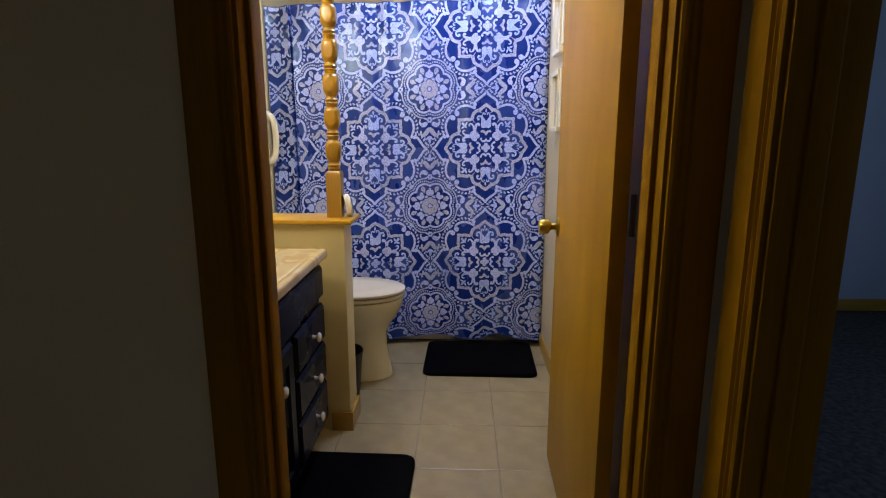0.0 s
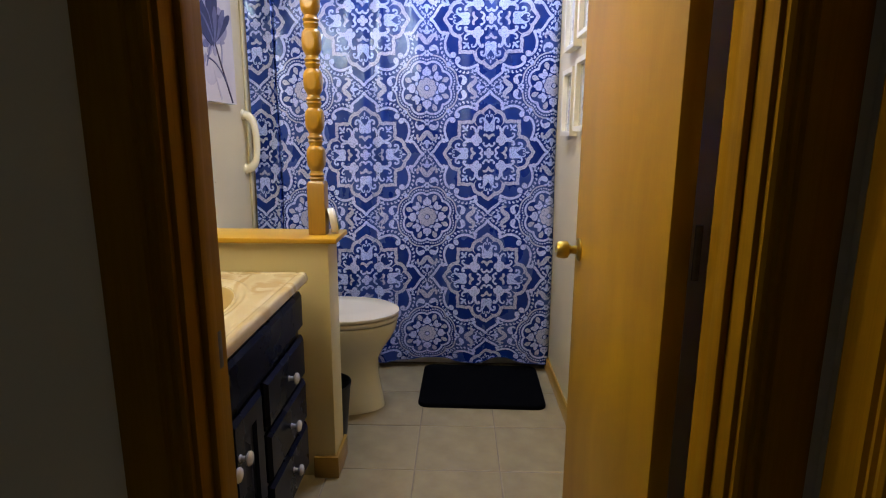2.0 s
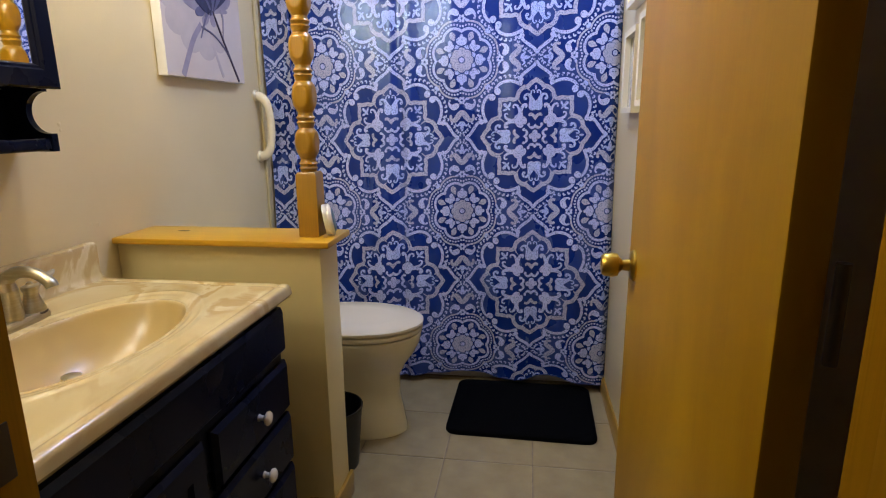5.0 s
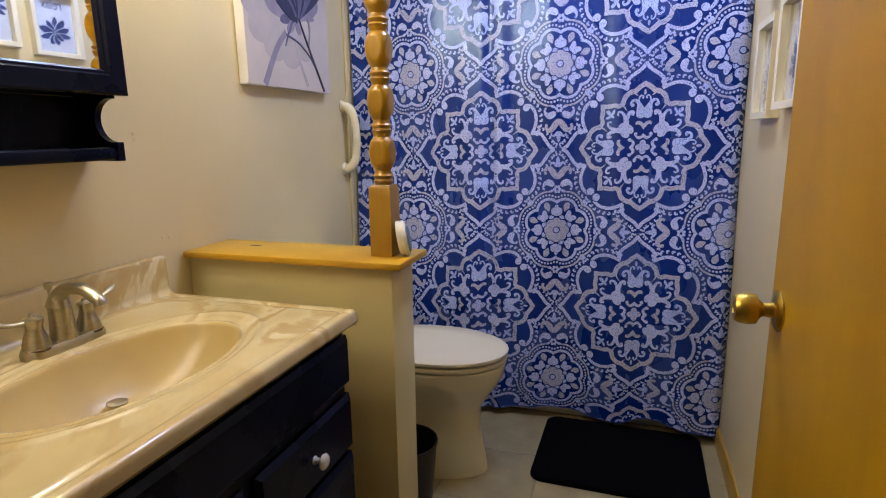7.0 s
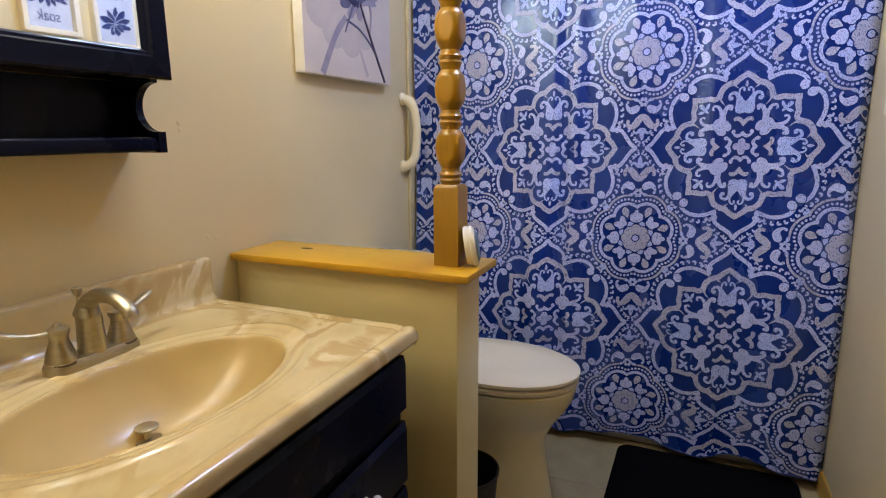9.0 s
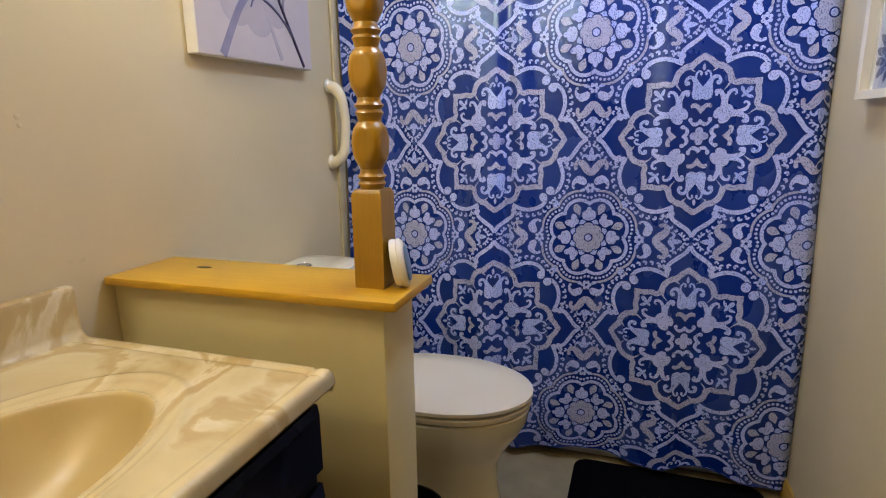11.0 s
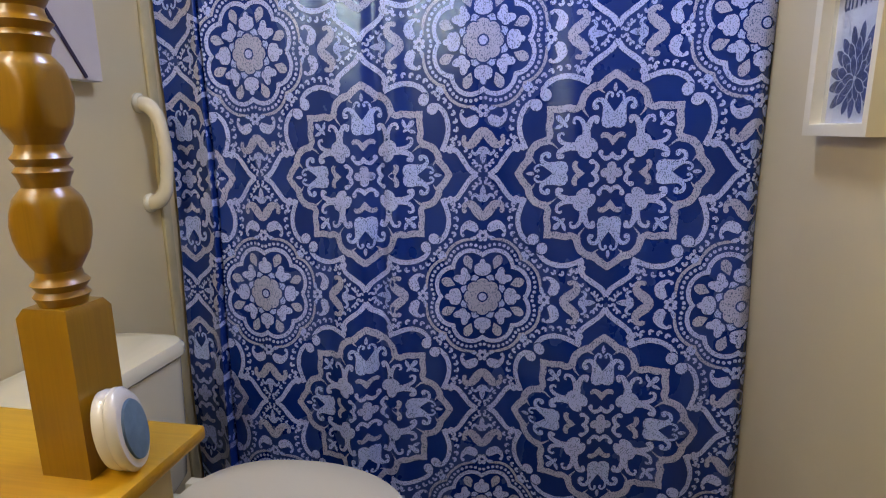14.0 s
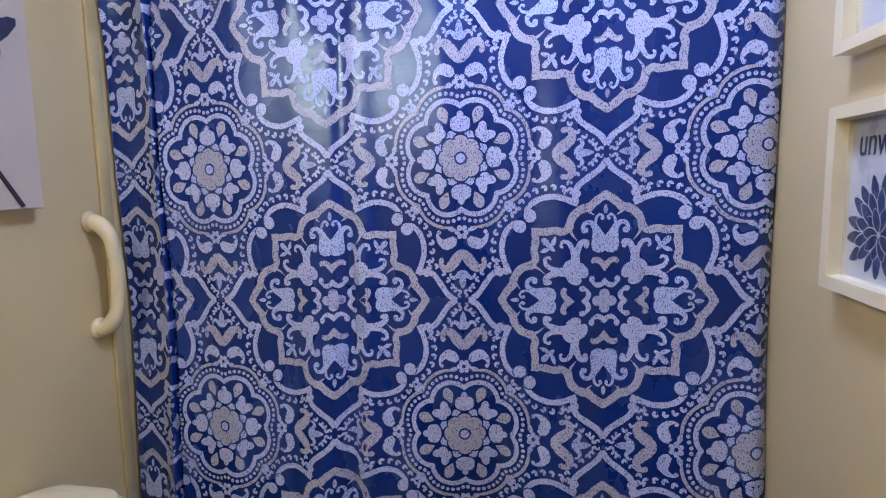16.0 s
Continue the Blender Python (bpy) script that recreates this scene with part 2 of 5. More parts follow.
M_WEAVE = cloth("silver_weave", (0.50, 0.56, 0.93), (0.44, 0.50, 0.86), speck=(0.82, (0.02, 0.05, 0.24)), rough=0.40)
M_WEAVE_GREY = cloth("taupe_weave", (0.46, 0.47, 0.69), (0.40, 0.41, 0.62), speck=(0.90, (0.02, 0.04, 0.18)), rough=0.42)
M_WEAVE_BLUE = cloth("pale_blue_weave", (0.46, 0.55, 0.96), (0.40, 0.49, 0.88), speck=(0.90, (0.02, 0.05, 0.26)), rough=0.42)
M_TUB = material("white_tub_enamel", (0.72, 0.72, 0.74), rough=0.15, coat=0.4)
M_ROD = material("white_rod_enamel", (0.75, 0.74, 0.72), rough=0.3)
M_BRUSH_PAD = material("blue_grey_pad", (0.16, 0.24, 0.32), (0.12, 0.19, 0.26), scale=60, rough=0.7, bump=0.3)
M_CAULK = material("yellowed_caulk", (0.55, 0.46, 0.26), (0.46, 0.38, 0.20), scale=14, rough=0.5)
M_MIRROR = bpy.data.materials.new("mirror_glass")
M_MIRROR.use_nodes = True
_b = M_MIRROR.node_tree.nodes["Principled BSDF"]
_b.inputs["Base Color"].default_value, _b.inputs["Metallic"].default_value, _b.inputs["Roughness"].default_value = (0.86, 0.87, 0.86, 1), 1.0, 0.02
M_GLOBE = bpy.data.materials.new("lit_opal_globe")
M_GLOBE.use_nodes = True
_b = M_GLOBE.node_tree.nodes["Principled BSDF"]
_b.inputs["Base Color"].default_value = (0.9, 0.88, 0.84, 1)
_b.inputs["Emission Color"].default_value, _b.inputs["Emission Strength"].default_value = (*LAMP_COLOUR, 1), LAMP_POWER
M_DOME = bpy.data.materials.new("lit_opal_dome")
M_DOME.use_nodes = True
_b = M_DOME.node_tree.nodes["Principled BSDF"]
_b.inputs["Base Color"].default_value = (0.9, 0.9, 0.9, 1)
_b.inputs["Emission Color"].default_value, _b.inputs["Emission Strength"].default_value = (*CEILING_COLOUR, 1), CEILING_POWER
M_GLASS = bpy.data.materials.new("frame_glass")
M_GLASS.use_nodes = True
_b = M_GLASS.node_tree.nodes["Principled BSDF"]
_b.inputs["Transmission Weight"].default_value, _b.inputs["Roughness"].default_value, _b.inputs["IOR"].default_value = 1.0, 0.02, 1.15

# ---- builders ----


def mesh_of(name, bm, mat, smooth=True):
    me = bpy.data.meshes.new(name)
    bmesh.ops.recalc_face_normals(bm, faces=bm.faces)
    bm.to_mesh(me)
    bm.free()
    me.materials.append(mat)
    if smooth:
        for p in me.polygons:
            p.use_smooth = True
        me.set_sharp_from_angle(angle=radians(38))
    return me


def part(name, bm, mat, parent, label=""):
    ob = new(name, mesh_of(name, bm, mat))
    ob.parent = parent
    return tagged(ob, label)


def thing(name, at, label, category, group="", kind="", turn=0):
    ob = new(name)
    ob.matrix_basis = pose(*at, 0, 0, turn)
    return tagged(ob, label, category, group, kind)


def structure(name, bm, mat, label, category):
    return tagged(new(name, mesh_of(name, bm, mat)), label, category, kind="structure")


def box(lo, hi, bevel=0.0, bm=None, segments=2):
    """A box between two corners, with rounded edges if bevel is set."""
    bm = bm or bmesh.new()
    vs = [bm.verts.new((x, y, z)) for x in (lo[0], hi[0]) for y in (lo[1], hi[1]) for z in (lo[2], hi[2])]
    fs = [bm.faces.new([vs[i] for i in f]) for f in ((0, 1, 3, 2), (4, 6, 7, 5), (0, 4, 5, 1), (2, 3, 7, 6), (0, 2, 6, 4), (1, 5, 7, 3))]
    if bevel:
        es = list({e for f in fs for e in f.edges})
        bmesh.ops.bevel(bm, geom=es, offset=bevel, segments=segments, affect="EDGES", profile=0.5)
    return bm


def lathe(profile, steps=32, bm=None, m=None):
    """Turns (radius, height) pairs about z; m places the result."""
    bm = bm or bmesh.new()
    m = m or Matrix()
    rings = []
    for r, z in profile:
        rings.append([bm.verts.new(m @ Vector((max(r, 1e-5) * math.cos(a), max(r, 1e-5) * math.sin(a), z))) for a in [2 * math.pi * k / steps for k in range(steps)]])
    for a, b in zip(rings, rings[1:]):
        for k in range(steps):
            bm.faces.new((a[k], a[(k + 1) % steps], b[(k + 1) % steps], b[k]))
    bm.faces.new(rings[0][::-1])
    bm.faces.new(rings[-1])
    return bm


def loft(rings, bm=None, cap=True):
    """Skins closed rings of equal length."""
    bm = bm or bmesh.new()
    made = [[bm.verts.new(p) for p in r] for r in rings]
    n = len(made[0])
    for a, b in zip(made, made[1:]):
        for k in range(n):
            bm.faces.new((a[k], a[(k + 1) % n], b[(k + 1) % n], b[k]))
    if cap:
        bm.faces.new(made[0][::-1])
        bm.faces.new(made[-1])
    return bm


def tube(points, radii, steps=14, bm=None, up=(0, 0, 1)):
    """A round bar along points; radii is one number or one for each point, or (wide, high) pairs."""
    pts = [Vector(p) for p in points]
    rings = []
    up = Vector(up)
    for i, p in enumerate(pts):
        d = (pts[min(i + 1, len(pts) - 1)] - pts[max(i - 1, 0)]).normalized()
        side = d.cross(up)
        if side.length < 0.05:
            side = d.cross(Vector((0, 1, 0)))
        side.normalize()
        top = side.cross(d)
        r = radii[i] if isinstance(radii, list) else radii
        a, b = r if isinstance(r, tuple) else (r, r)
        rings.append([p + side * a * math.cos(t) + top * b * math.sin(t) for t in [2 * math.pi * k / steps for k in range(steps)]])
    return loft(rings, bm)


def smooth_line(points, n=8):
    """Catmull-Rom through the points."""
    pts = [np.array(p, float) for p in points]
    pts = [2 * pts[0] - pts[1]] + pts + [2 * pts[-1] - pts[-2]]
    out = []
    for i in range(1, len(pts) - 2):
        a, b, c, d = pts[i - 1:i + 3]
        for k in range(n):
            t = k / n
            out.append(0.5 * (2 * b + (c - a) * t + (2 * a - 5 * b + 4 * c - d) * t * t + (3 * b - a - 3 * c + d) * t ** 3))
    out.append(pts[-2])
    return out


def rounded(x0, y0, x1, y1, r, n=8):
    out = []
    for cx, cy, a0 in ((x1 - r, y1 - r, 0), (x0 + r, y1 - r, 90), (x0 + r, y0 + r, 180), (x1 - r, y0 + r, 270)):
        for k in range(n + 1):
            a = radians(a0 + 90 * k / n)
            out.append((cx + r * math.cos(a), cy + r * math.sin(a)))
    return out


def extrude_profile(profile, axis, lo, hi, bm=None):
    """A closed profile carried along one axis. profile: pairs in the other two axes, in xyz order."""
    ring = {"x": lambda p, t: (t, p[0], p[1]), "y": lambda p, t: (p[0], t, p[1]), "z": lambda p, t: (p[0], p[1], t)}[axis]
    return loft([[ring(p, lo) for p in profile], [ring(p, hi) for p in profile]], bm)


# ---- the setting ----
LEFT, RIGHT, NEAR, FAR, TOP = -0.955, 0.577, 1.05, 3.84, 2.40
HALL_Y = 0.94           # hall face of the bathroom's door wall
DOOR_L, DOOR_R, DOOR_H = -0.279, 0.473, 2.04

structure("wall_west", box((LEFT - 0.11, HALL_Y - 0.0, 0), (LEFT, FAR + 0.1, TOP)), M_WALL, "beige painted bathroom wall with small dents and patches", "wall")
structure("wall_east", box((RIGHT, NEAR, 0), (RIGHT + 0.11, FAR + 0.1, TOP)), M_WALL, "beige painted bathroom wall behind the open door", "wall")
structure("wall_north", box((LEFT, FAR, 0), (RIGHT, FAR + 0.1, TOP)), M_WALL, "wall at the back of the tub alcove", "wall")
bm = box((LEFT, HALL_Y, 0), (DOOR_L - 0.02, NEAR, TOP))
box((DOOR_R + 0.02, HALL_Y, 0), (RIGHT + 0.11, NEAR, TOP), bm=bm)
box((DOOR_L - 0.02, HALL_Y, DOOR_H + 0.02), (DOOR_R + 0.02, NEAR, TOP), bm=bm)
structure("wall_south", bm, M_WALL, "wall with the doorway between hall and bathroom", "wall")
bm = box((-1.4, HALL_Y - 0.006, 0), (DOOR_L - 0.02, HALL_Y - 0.002, TOP))
box((DOOR_L - 0.02, HALL_Y - 0.006, DOOR_H + 0.02), (DOOR_R + 0.02, HALL_Y - 0.002, TOP), bm=bm)
box((DOOR_R + 0.02, HALL_Y - 0.006, 0), (0.60, HALL_Y - 0.002, TOP), bm=bm)
structure("wall_hall_north", bm, M_HALL, "dim grey painted hall wall beside the bathroom door", "wall")
structure("wall_hall_west", box((-1.5, -1.3, 0), (-1.4, HALL_Y, TOP)), M_HALL, "unseen hall wall in pale paint that bounces light back", "wall")
# unseen south wall, set close to bounce more light onto the hall
structure("wall_hall_south", box((-1.5, -1.4, 0), (3.9, -1.3, TOP)), M_HALL, "unseen hall wall in pale paint that bounces light back", "wall")
BED_Y = 0.80            # far jamb of the bedroom doorway
bm = box((0.60, BED_Y + 0.02, 0), (0.72, HALL_Y - 0.006, TOP))
box((0.60, -1.3, 0), (0.72, -0.02, TOP), bm=bm)
box((0.60, -0.02, DOOR_H + 0.02), (0.72, BED_Y + 0.02, TOP), bm=bm)
structure("wall_hall_east", bm, M_HALL, "hall wall with the open doorway to the bedroom", "wall")
structure("wall_bedroom_north", box((0.70, 3.75, 0), (3.9, 3.85, TOP)), M_BED, "blue-grey bedroom wall in cold dim light", "wall")
bm = box((3.8, -1.3, 0), (3.9, 0.6, TOP))
box((3.8, 1.9, 0), (3.9, 3.75, TOP), bm=bm)
box((3.8, 0.6, 0), (3.9, 1.9, 0.9), bm=bm)
box((3.8, 0.6, 2.0), (3.9, 1.9, TOP), bm=bm)
structure("wall_bedroom_east", bm, M_BED, "unseen bedroom wall with the opening for the added window", "wall")
structure("wall_bedroom_west", box((0.70, NEAR, 0), (0.72, 3.75, TOP)), M_BED, "bedroom side of the bathroom wall", "wall")
structure("ceiling", box((-1.5, -1.4, TOP), (3.9, FAR + 0.1, TOP + 0.1)), M_CEIL, "off-white textured ceiling", "ceiling")
structure("floor_bedroom", box((0.60, -1.3, -0.06), (3.9, 3.85, -0.004)), M_CARPET, "grey cut-pile carpet in the bedroom", "floor")
structure("floor_hall", box((-1.5, -1.3, -0.06), (0.60, HALL_Y + 0.03, -0.004)), M_HALL_CARPET, "unseen beige cut-pile carpet, kept pale to bounce light into the hall", "floor")
floor = structure("floor", box((LEFT, HALL_Y + 0.03, -0.06), (RIGHT, FAR, -0.0025)), M_GROUT, "beige square ceramic floor tiles with tan grout", "floor")

structure("baseboard_east", extrude_profile([(RIGHT, 0), (RIGHT - 0.012, 0), (RIGHT - 0.012, 0.062), (RIGHT - 0.006, 0.072), (RIGHT, 0.072)], "y", NEAR, 3.06), M_TRIM_Y, "stained oak baseboard", "baseboard")
structure("baseboard_bedroom", box((0.72, 3.737, 0), (3.8, 3.75, 0.085), 0.004), M_TRIM_X, "stained wood bedroom baseboard", "baseboard")


def casing(wide, deep):
    """Profile of the door casing: flat board, two beads towards the opening. Pairs of (across, out)."""
    w, d = wide, deep
    return [(0, 0), (0, d * 0.55), (w * 0.06, d * 0.72), (w * 0.16, d * 0.5), (w * 0.20, d * 0.78), (w * 0.30, d * 0.55), (w * 0.34, d * 0.9), (w * 0.92, d), (w, d * 0.8), (w, 0)]


def door_frame(name, label, axis, at, out, near, far, top, wall_to, head=True):
    """Jamb boards, stops and casing round an opening; axis: the one across the opening."""
    root = tagged(new(name), label, "door frame", kind="structure")
    put = (lambda a, b, z: (a, b, z)) if axis == "x" else (lambda a, b, z: (b, a, z))
    for side, edge, sign in (("near", near, -1), ("far", far, 1)):
        lo, hi = sorted((edge, edge + sign * 0.02))
        a, b = sorted((at, wall_to))
        c0, c1 = put(lo, a, 0), put(hi, b, top)
        part("jamb", box(tuple(map(min, c0, c1)), tuple(map(max, c0, c1)), 0.002), M_TRIM, root)
        prof = [(edge + sign * (0.008 + u), at + out * v) for u, v in casing(0.095, 0.017)]
        if axis == "y":
            prof = [(q, p) for p, q in prof]
        part("casing_board", extrude_profile(prof, "z", 0, top + 0.09), M_TRIM, root)
        mid = wall_to - (wall_to - at) * 0.42
        s0, s1 = sorted((mid, mid - (wall_to - at) * 0.28))
        e0, e1 = sorted((edge, edge - sign * 0.011))
        c0, c1 = put(e0, s0, 0), put(e1, s1, top)
        part("door_stop", box(tuple(map(min, c0, c1)), tuple(map(max, c0, c1)), 0.003), M_TRIM, root)
    a, b = sorted((at, wall_to))
    c0, c1 = put(near, a, top), put(far, b, top + 0.02)
    part("head_jamb", box(tuple(map(min, c0, c1)), tuple(map(max, c0, c1)), 0.002), M_TRIM_X, root)
    return root


frame_bath = door_frame("door_frame_1", "stained oak door frame with beaded casing round the bathroom doorway", "x", HALL_Y - 0.006, -1, DOOR_L, DOOR_R, DOOR_H, NEAR + 0.006)
frame_bed = door_frame("door_frame_2", "dark stained oak door frame of the bedroom doorway", "y", 0.60, -1, 0.0, BED_Y, DOOR_H, 0.722)
part("strike_plate", box((DOOR_L, 1.005, 0.868), (DOOR_L + 0.0025, 1.035, 0.928), 0.001), M_IRON, frame_bath, "dark metal strike plate")

# the open bathroom door
door = tagged(new("door_1"), "honey birch flush door standing open with a brass knob", "door", kind="structure")
HINGE = (0.467, 1.100)
door.matrix_basis = pose(HINGE[0], HINGE[1], 0, 0, 0, -0.85)
part("door_leaf", box((-0.036, 0.005, 0.014), (0.0, 0.757, 2.03), 0.0025), M_DOOR, door)
for z in (0.2, 1.0, 1.8):
    part("hinge", lathe([(0.006, z), (0.006, z + 0.09)], 12, m=Matrix.Translation((0.008, 0.0, 0))), M_IRON, door, "dark metal hinge")
knob = lathe([(0.033, 0), (0.033, 0.003), (0.028, 0.008), (0.013, 0.010), (0.011, 0.024), (0.016, 0.030), (0.024, 0.034), (0.026, 0.045), (0.024, 0.060), (0.020, 0.066), (0.010, 0.067), (0.009, 0.064), (0.004, 0.064)], 28, m=pose(-0.036, 0.697, 0.905, 0, -90, 0))
part("door_knob", knob, M_BRASS, door, "worn brass round door knob")
knob = lathe([(0.033, 0), (0.033, 0.003), (0.028, 0.008), (0.013, 0.010), (0.011, 0.024), (0.024, 0.034), (0.026, 0.045), (0.024, 0.060), (0.010, 0.066)], 28, m=pose(0.0, 0.697, 0.905, 0, 90, 0))
part("door_knob", knob, M_BRASS, door, "worn brass round door knob")
part("latch_plate", box((-0.028, 0.7565, 0.875), (-0.008, 0.7585, 0.935), 0.0005), M_BRASS, door)

# unseen bedroom window and its lamp, added for the cold light
window = tagged(new("added_window"), "unseen white bedroom window, added to let in cold dim light", "window", kind="structure")
for c0, c1 in (((3.82, 0.6, 0.9), (3.87, 0.65, 2.0)), ((3.82, 1.85, 0.9), (3.87, 1.9, 2.0)), ((3.82, 0.65, 0.9), (3.87, 1.85, 0.95)), ((3.82, 0.65, 1.95), (3.87, 1.85, 2.0)), ((3.83, 0.65, 1.43), (3.86, 1.85, 1.47))):
    part("window_frame", box(c0, c1, 0.004), M_ROD, window)
lamp = bpy.data.lights.new("added_window_light", "AREA")
lamp.shape, lamp.size, lamp.size_y, lamp.energy, lamp.color = "RECTANGLE", 1.1, 1.0, BED_WINDOW_WATTS, (0.45, 0.62, 1.0)
lamp_ob = new("added_window_light", lamp)
lamp_ob.matrix_basis = pose(3.79, 1.25, 1.45, 0, 90, 0)

# half-height wall beside the toilet
PONY_Y0, PONY_Y1, PONY_X = 2.045, 2.185, -0.342
pony = structure("wall_pony", box((LEFT, PONY_Y0, 0), (PONY_X, PONY_Y1, 0.870), 0.003), M_PONY, "cream painted half-height wall between vanity and toilet", "wall")
pony_trim = tagged(new("baseboard_pony"), "stained wood baseboard round the end of the half wall", "baseboard", kind="structure")
part("board", box((-0.42, PONY_Y0 - 0.012, 0), (PONY_X + 0.012, PONY_Y0, 0.082), 0.002), M_TRIM_X, pony_trim)
part("board", box((PONY_X, PONY_Y0, 0), (PONY_X + 0.012, PONY_Y1 + 0.012, 0.082), 0.002), M_TRIM_Y, pony_trim)
cap_board = tagged(new("wall_cap", mesh_of("wall_cap", box((LEFT + 0.004, PONY_Y0 - 0.026, 0.870), (PONY_X + 0.034, PONY_Y1 + 0.026, 0.888), 0.004), M_CAP)), "golden varnished pine board capping the half wall", "wall cap", kind="structure")

# strip of trim where the tub surround meets the wall
structure("trim_tub_west", box((LEFT, 3.018, 0.0), (LEFT + 0.011, 3.052, 2.2), 0.004), M_CAULK, "yellowed trim strip beside the tub surround", "trim")

# ---- tub ----
tub = thing("bathtub", (0, 0, 0), "white enamel bathtub behind the closed curtain", "bathtub")
bm = bmesh.new()
outer = [rounded(LEFT + 0.004, 3.10, RIGHT - 0.004, FAR - 0.004, 0.02, 4)]
rim = rounded(LEFT + 0.07, 3.17, RIGHT - 0.07, FAR - 0.06, 0.10, 4)
low = rounded(LEFT + 0.13, 3.23, RIGHT - 0.15, FAR - 0.12, 0.12, 4)
loft([[(x, y, 0.0) for x, y in outer[0]], [(x, y, 0.365) for x, y in outer[0]], [(x, y, 0.38) for x, y in rounded(LEFT + 0.012, 3.108, RIGHT - 0.012, FAR - 0.012, 0.02, 4)], [(x, y, 0.38) for x, y in rim], [(x, y, 0.09) for x, y in low]], bm)
part("tub_shell", bm, M_TUB, tub)

# ---- shower curtain ----
PX, PZ = 0.614, 0.632             # repeat of the woven pattern
MX, MZ = 0.243, 1.128             # one medallion's centre
PLEAT_U = (-0.52, -0.45, -0.38, -0.30, -0.20, -0.105, -0.085, 0.00, 0.10, 0.20, 0.32, 0.42)     # flat panel that ends in a crease, upper half
PLEAT_Y = (-0.012, -0.007, 0.000, -0.003, -0.008, -0.013, -0.010, 0.003, 0.009, 0.010, 0.004, 0.000)
U0, U1, V0, V1 = -1.035, 0.577, 0.020, 1.888


def drape(u, v, out=0.0):
    """Where the cloth's point u across, v up hangs; out: in front of the cloth."""
    low = 1.0 - (v - V0) / (V1 - V0)
    if u >= -0.812:
        x, back = u, 0.0
    elif u >= -0.855:
        x, back = -0.812 - 0.1 * (-0.812 - u), (-0.812 - u)
    elif u >= -0.898:
        x, back = -0.8163 - 0.1 * (-0.855 - u), 0.043 - (-0.855 - u)
    else:
        x, back = -0.8206 + (u + 0.898), 0.0
    back = 0.044 * (back / 0.043)
    y = 3.048 + back
    rise = min(max((v - 1.10) / 0.45, 0.0), 1.0)
    rise = rise * rise * (3 - 2 * rise)
    y += (1 - 0.7 * rise) * (0.026 * math.exp(-((u + 0.335) / 0.024) ** 2) - 0.006 * math.exp(-((u + 0.285) / 0.03) ** 2))
    y += (0.004 + 0.010 * low) * math.sin(2 * math.pi * u / 0.27 + 0.9 + 0.5 * math.sin(3 * v)) * (0.45 + 0.55 * low)
    y += 0.005 * math.sin(2 * math.pi * u / 0.61 + 1.3 + 1.2 * v) + 0.004 * low * math.sin(2 * math.pi * u / 0.12 + 2 * v)
    if u > 0.40:
        y -= 0.022 * ((u - 0.40) / 0.175) ** 1.5 - 0.035 * max(0.0, (u - 0.54) / 0.037) ** 2
    y += rise * float(np.interp(u, PLEAT_U, PLEAT_Y))
    if v > 1.72:
        y += 0.012 * ((v - 1.72) / 0.16) * math.sin(2 * math.pi * (u - 0.05) / 0.15)
    if u < -0.898:
        y += 0.035 * (1 - math.exp((u + 0.898) / 0.04))
    # the lower half swells forward in two broad folds and leans out at the free edge
    swell = min(max((1.15 - v) / 0.70, 0.0), 1.0)
    swell = swell * swell * (3 - 2 * swell)
    lobe = 0.5 * (1 - math.cos(2 * math.pi * (u + 0.07) / 0.66)) if -0.40 < u < 0.26 else 1.0
    if u < -0.40:
        lobe = 1.0 - 0.5 * min(1.0, (-0.40 - u) / 0.3)
    y -= 0.050 * swell * lobe
    # the rows sink a little towards the gathered end, where the folds take up cloth
    tuck = min(max((-0.40 - u) / 0.25, 0.0), 1.0)
    x += 0.014 * tuck * tuck * (3 - 2 * tuck)
    z = v + 0.001 + 0.020 * u
    lift = max(0.0, 1.0 - (v - V0) / 0.30)
    z += lift * lift * (0.020 + 0.030 * math.exp(-((u - 0.33) / 0.09) ** 2) + 0.016 * math.exp(-((u + 0.08) / 0.10) ** 2) - 0.014 * max(0.0, (u - 0.45) / 0.12))
    return (x, y - out, z)


curtain = thing("shower_curtain", (0, 0, 0), "navy satin shower curtain woven with silver medallions and flowers, drawn closed", "shower curtain")
NU, NV = 330, 110
grid = [drape(U0 + (U1 - U0) * i / NU, V0 + (V1 - V0) * j / NV) for j in range(NV + 1) for i in range(NU + 1)]
quads = [(j * (NU + 1) + i, j * (NU + 1) + i + 1, (j + 1) * (NU + 1) + i + 1, (j + 1) * (NU + 1) + i) for j in range(NV) for i in range(NU)]


def sheet(name, verts, faces, mat, parent, label=""):
    me = bpy.data.meshes.new(name)
    me.from_pydata(verts, [], faces)
    me.materials.append(mat)
    me.polygons.foreach_set("use_smooth", [True] * len(me.polygons))
    ob = new(name, me)
    ob.parent = parent
    return tagged(ob, label)


sheet("cloth", grid, quads, M_CLOTH, curtain, "navy satin cloth")


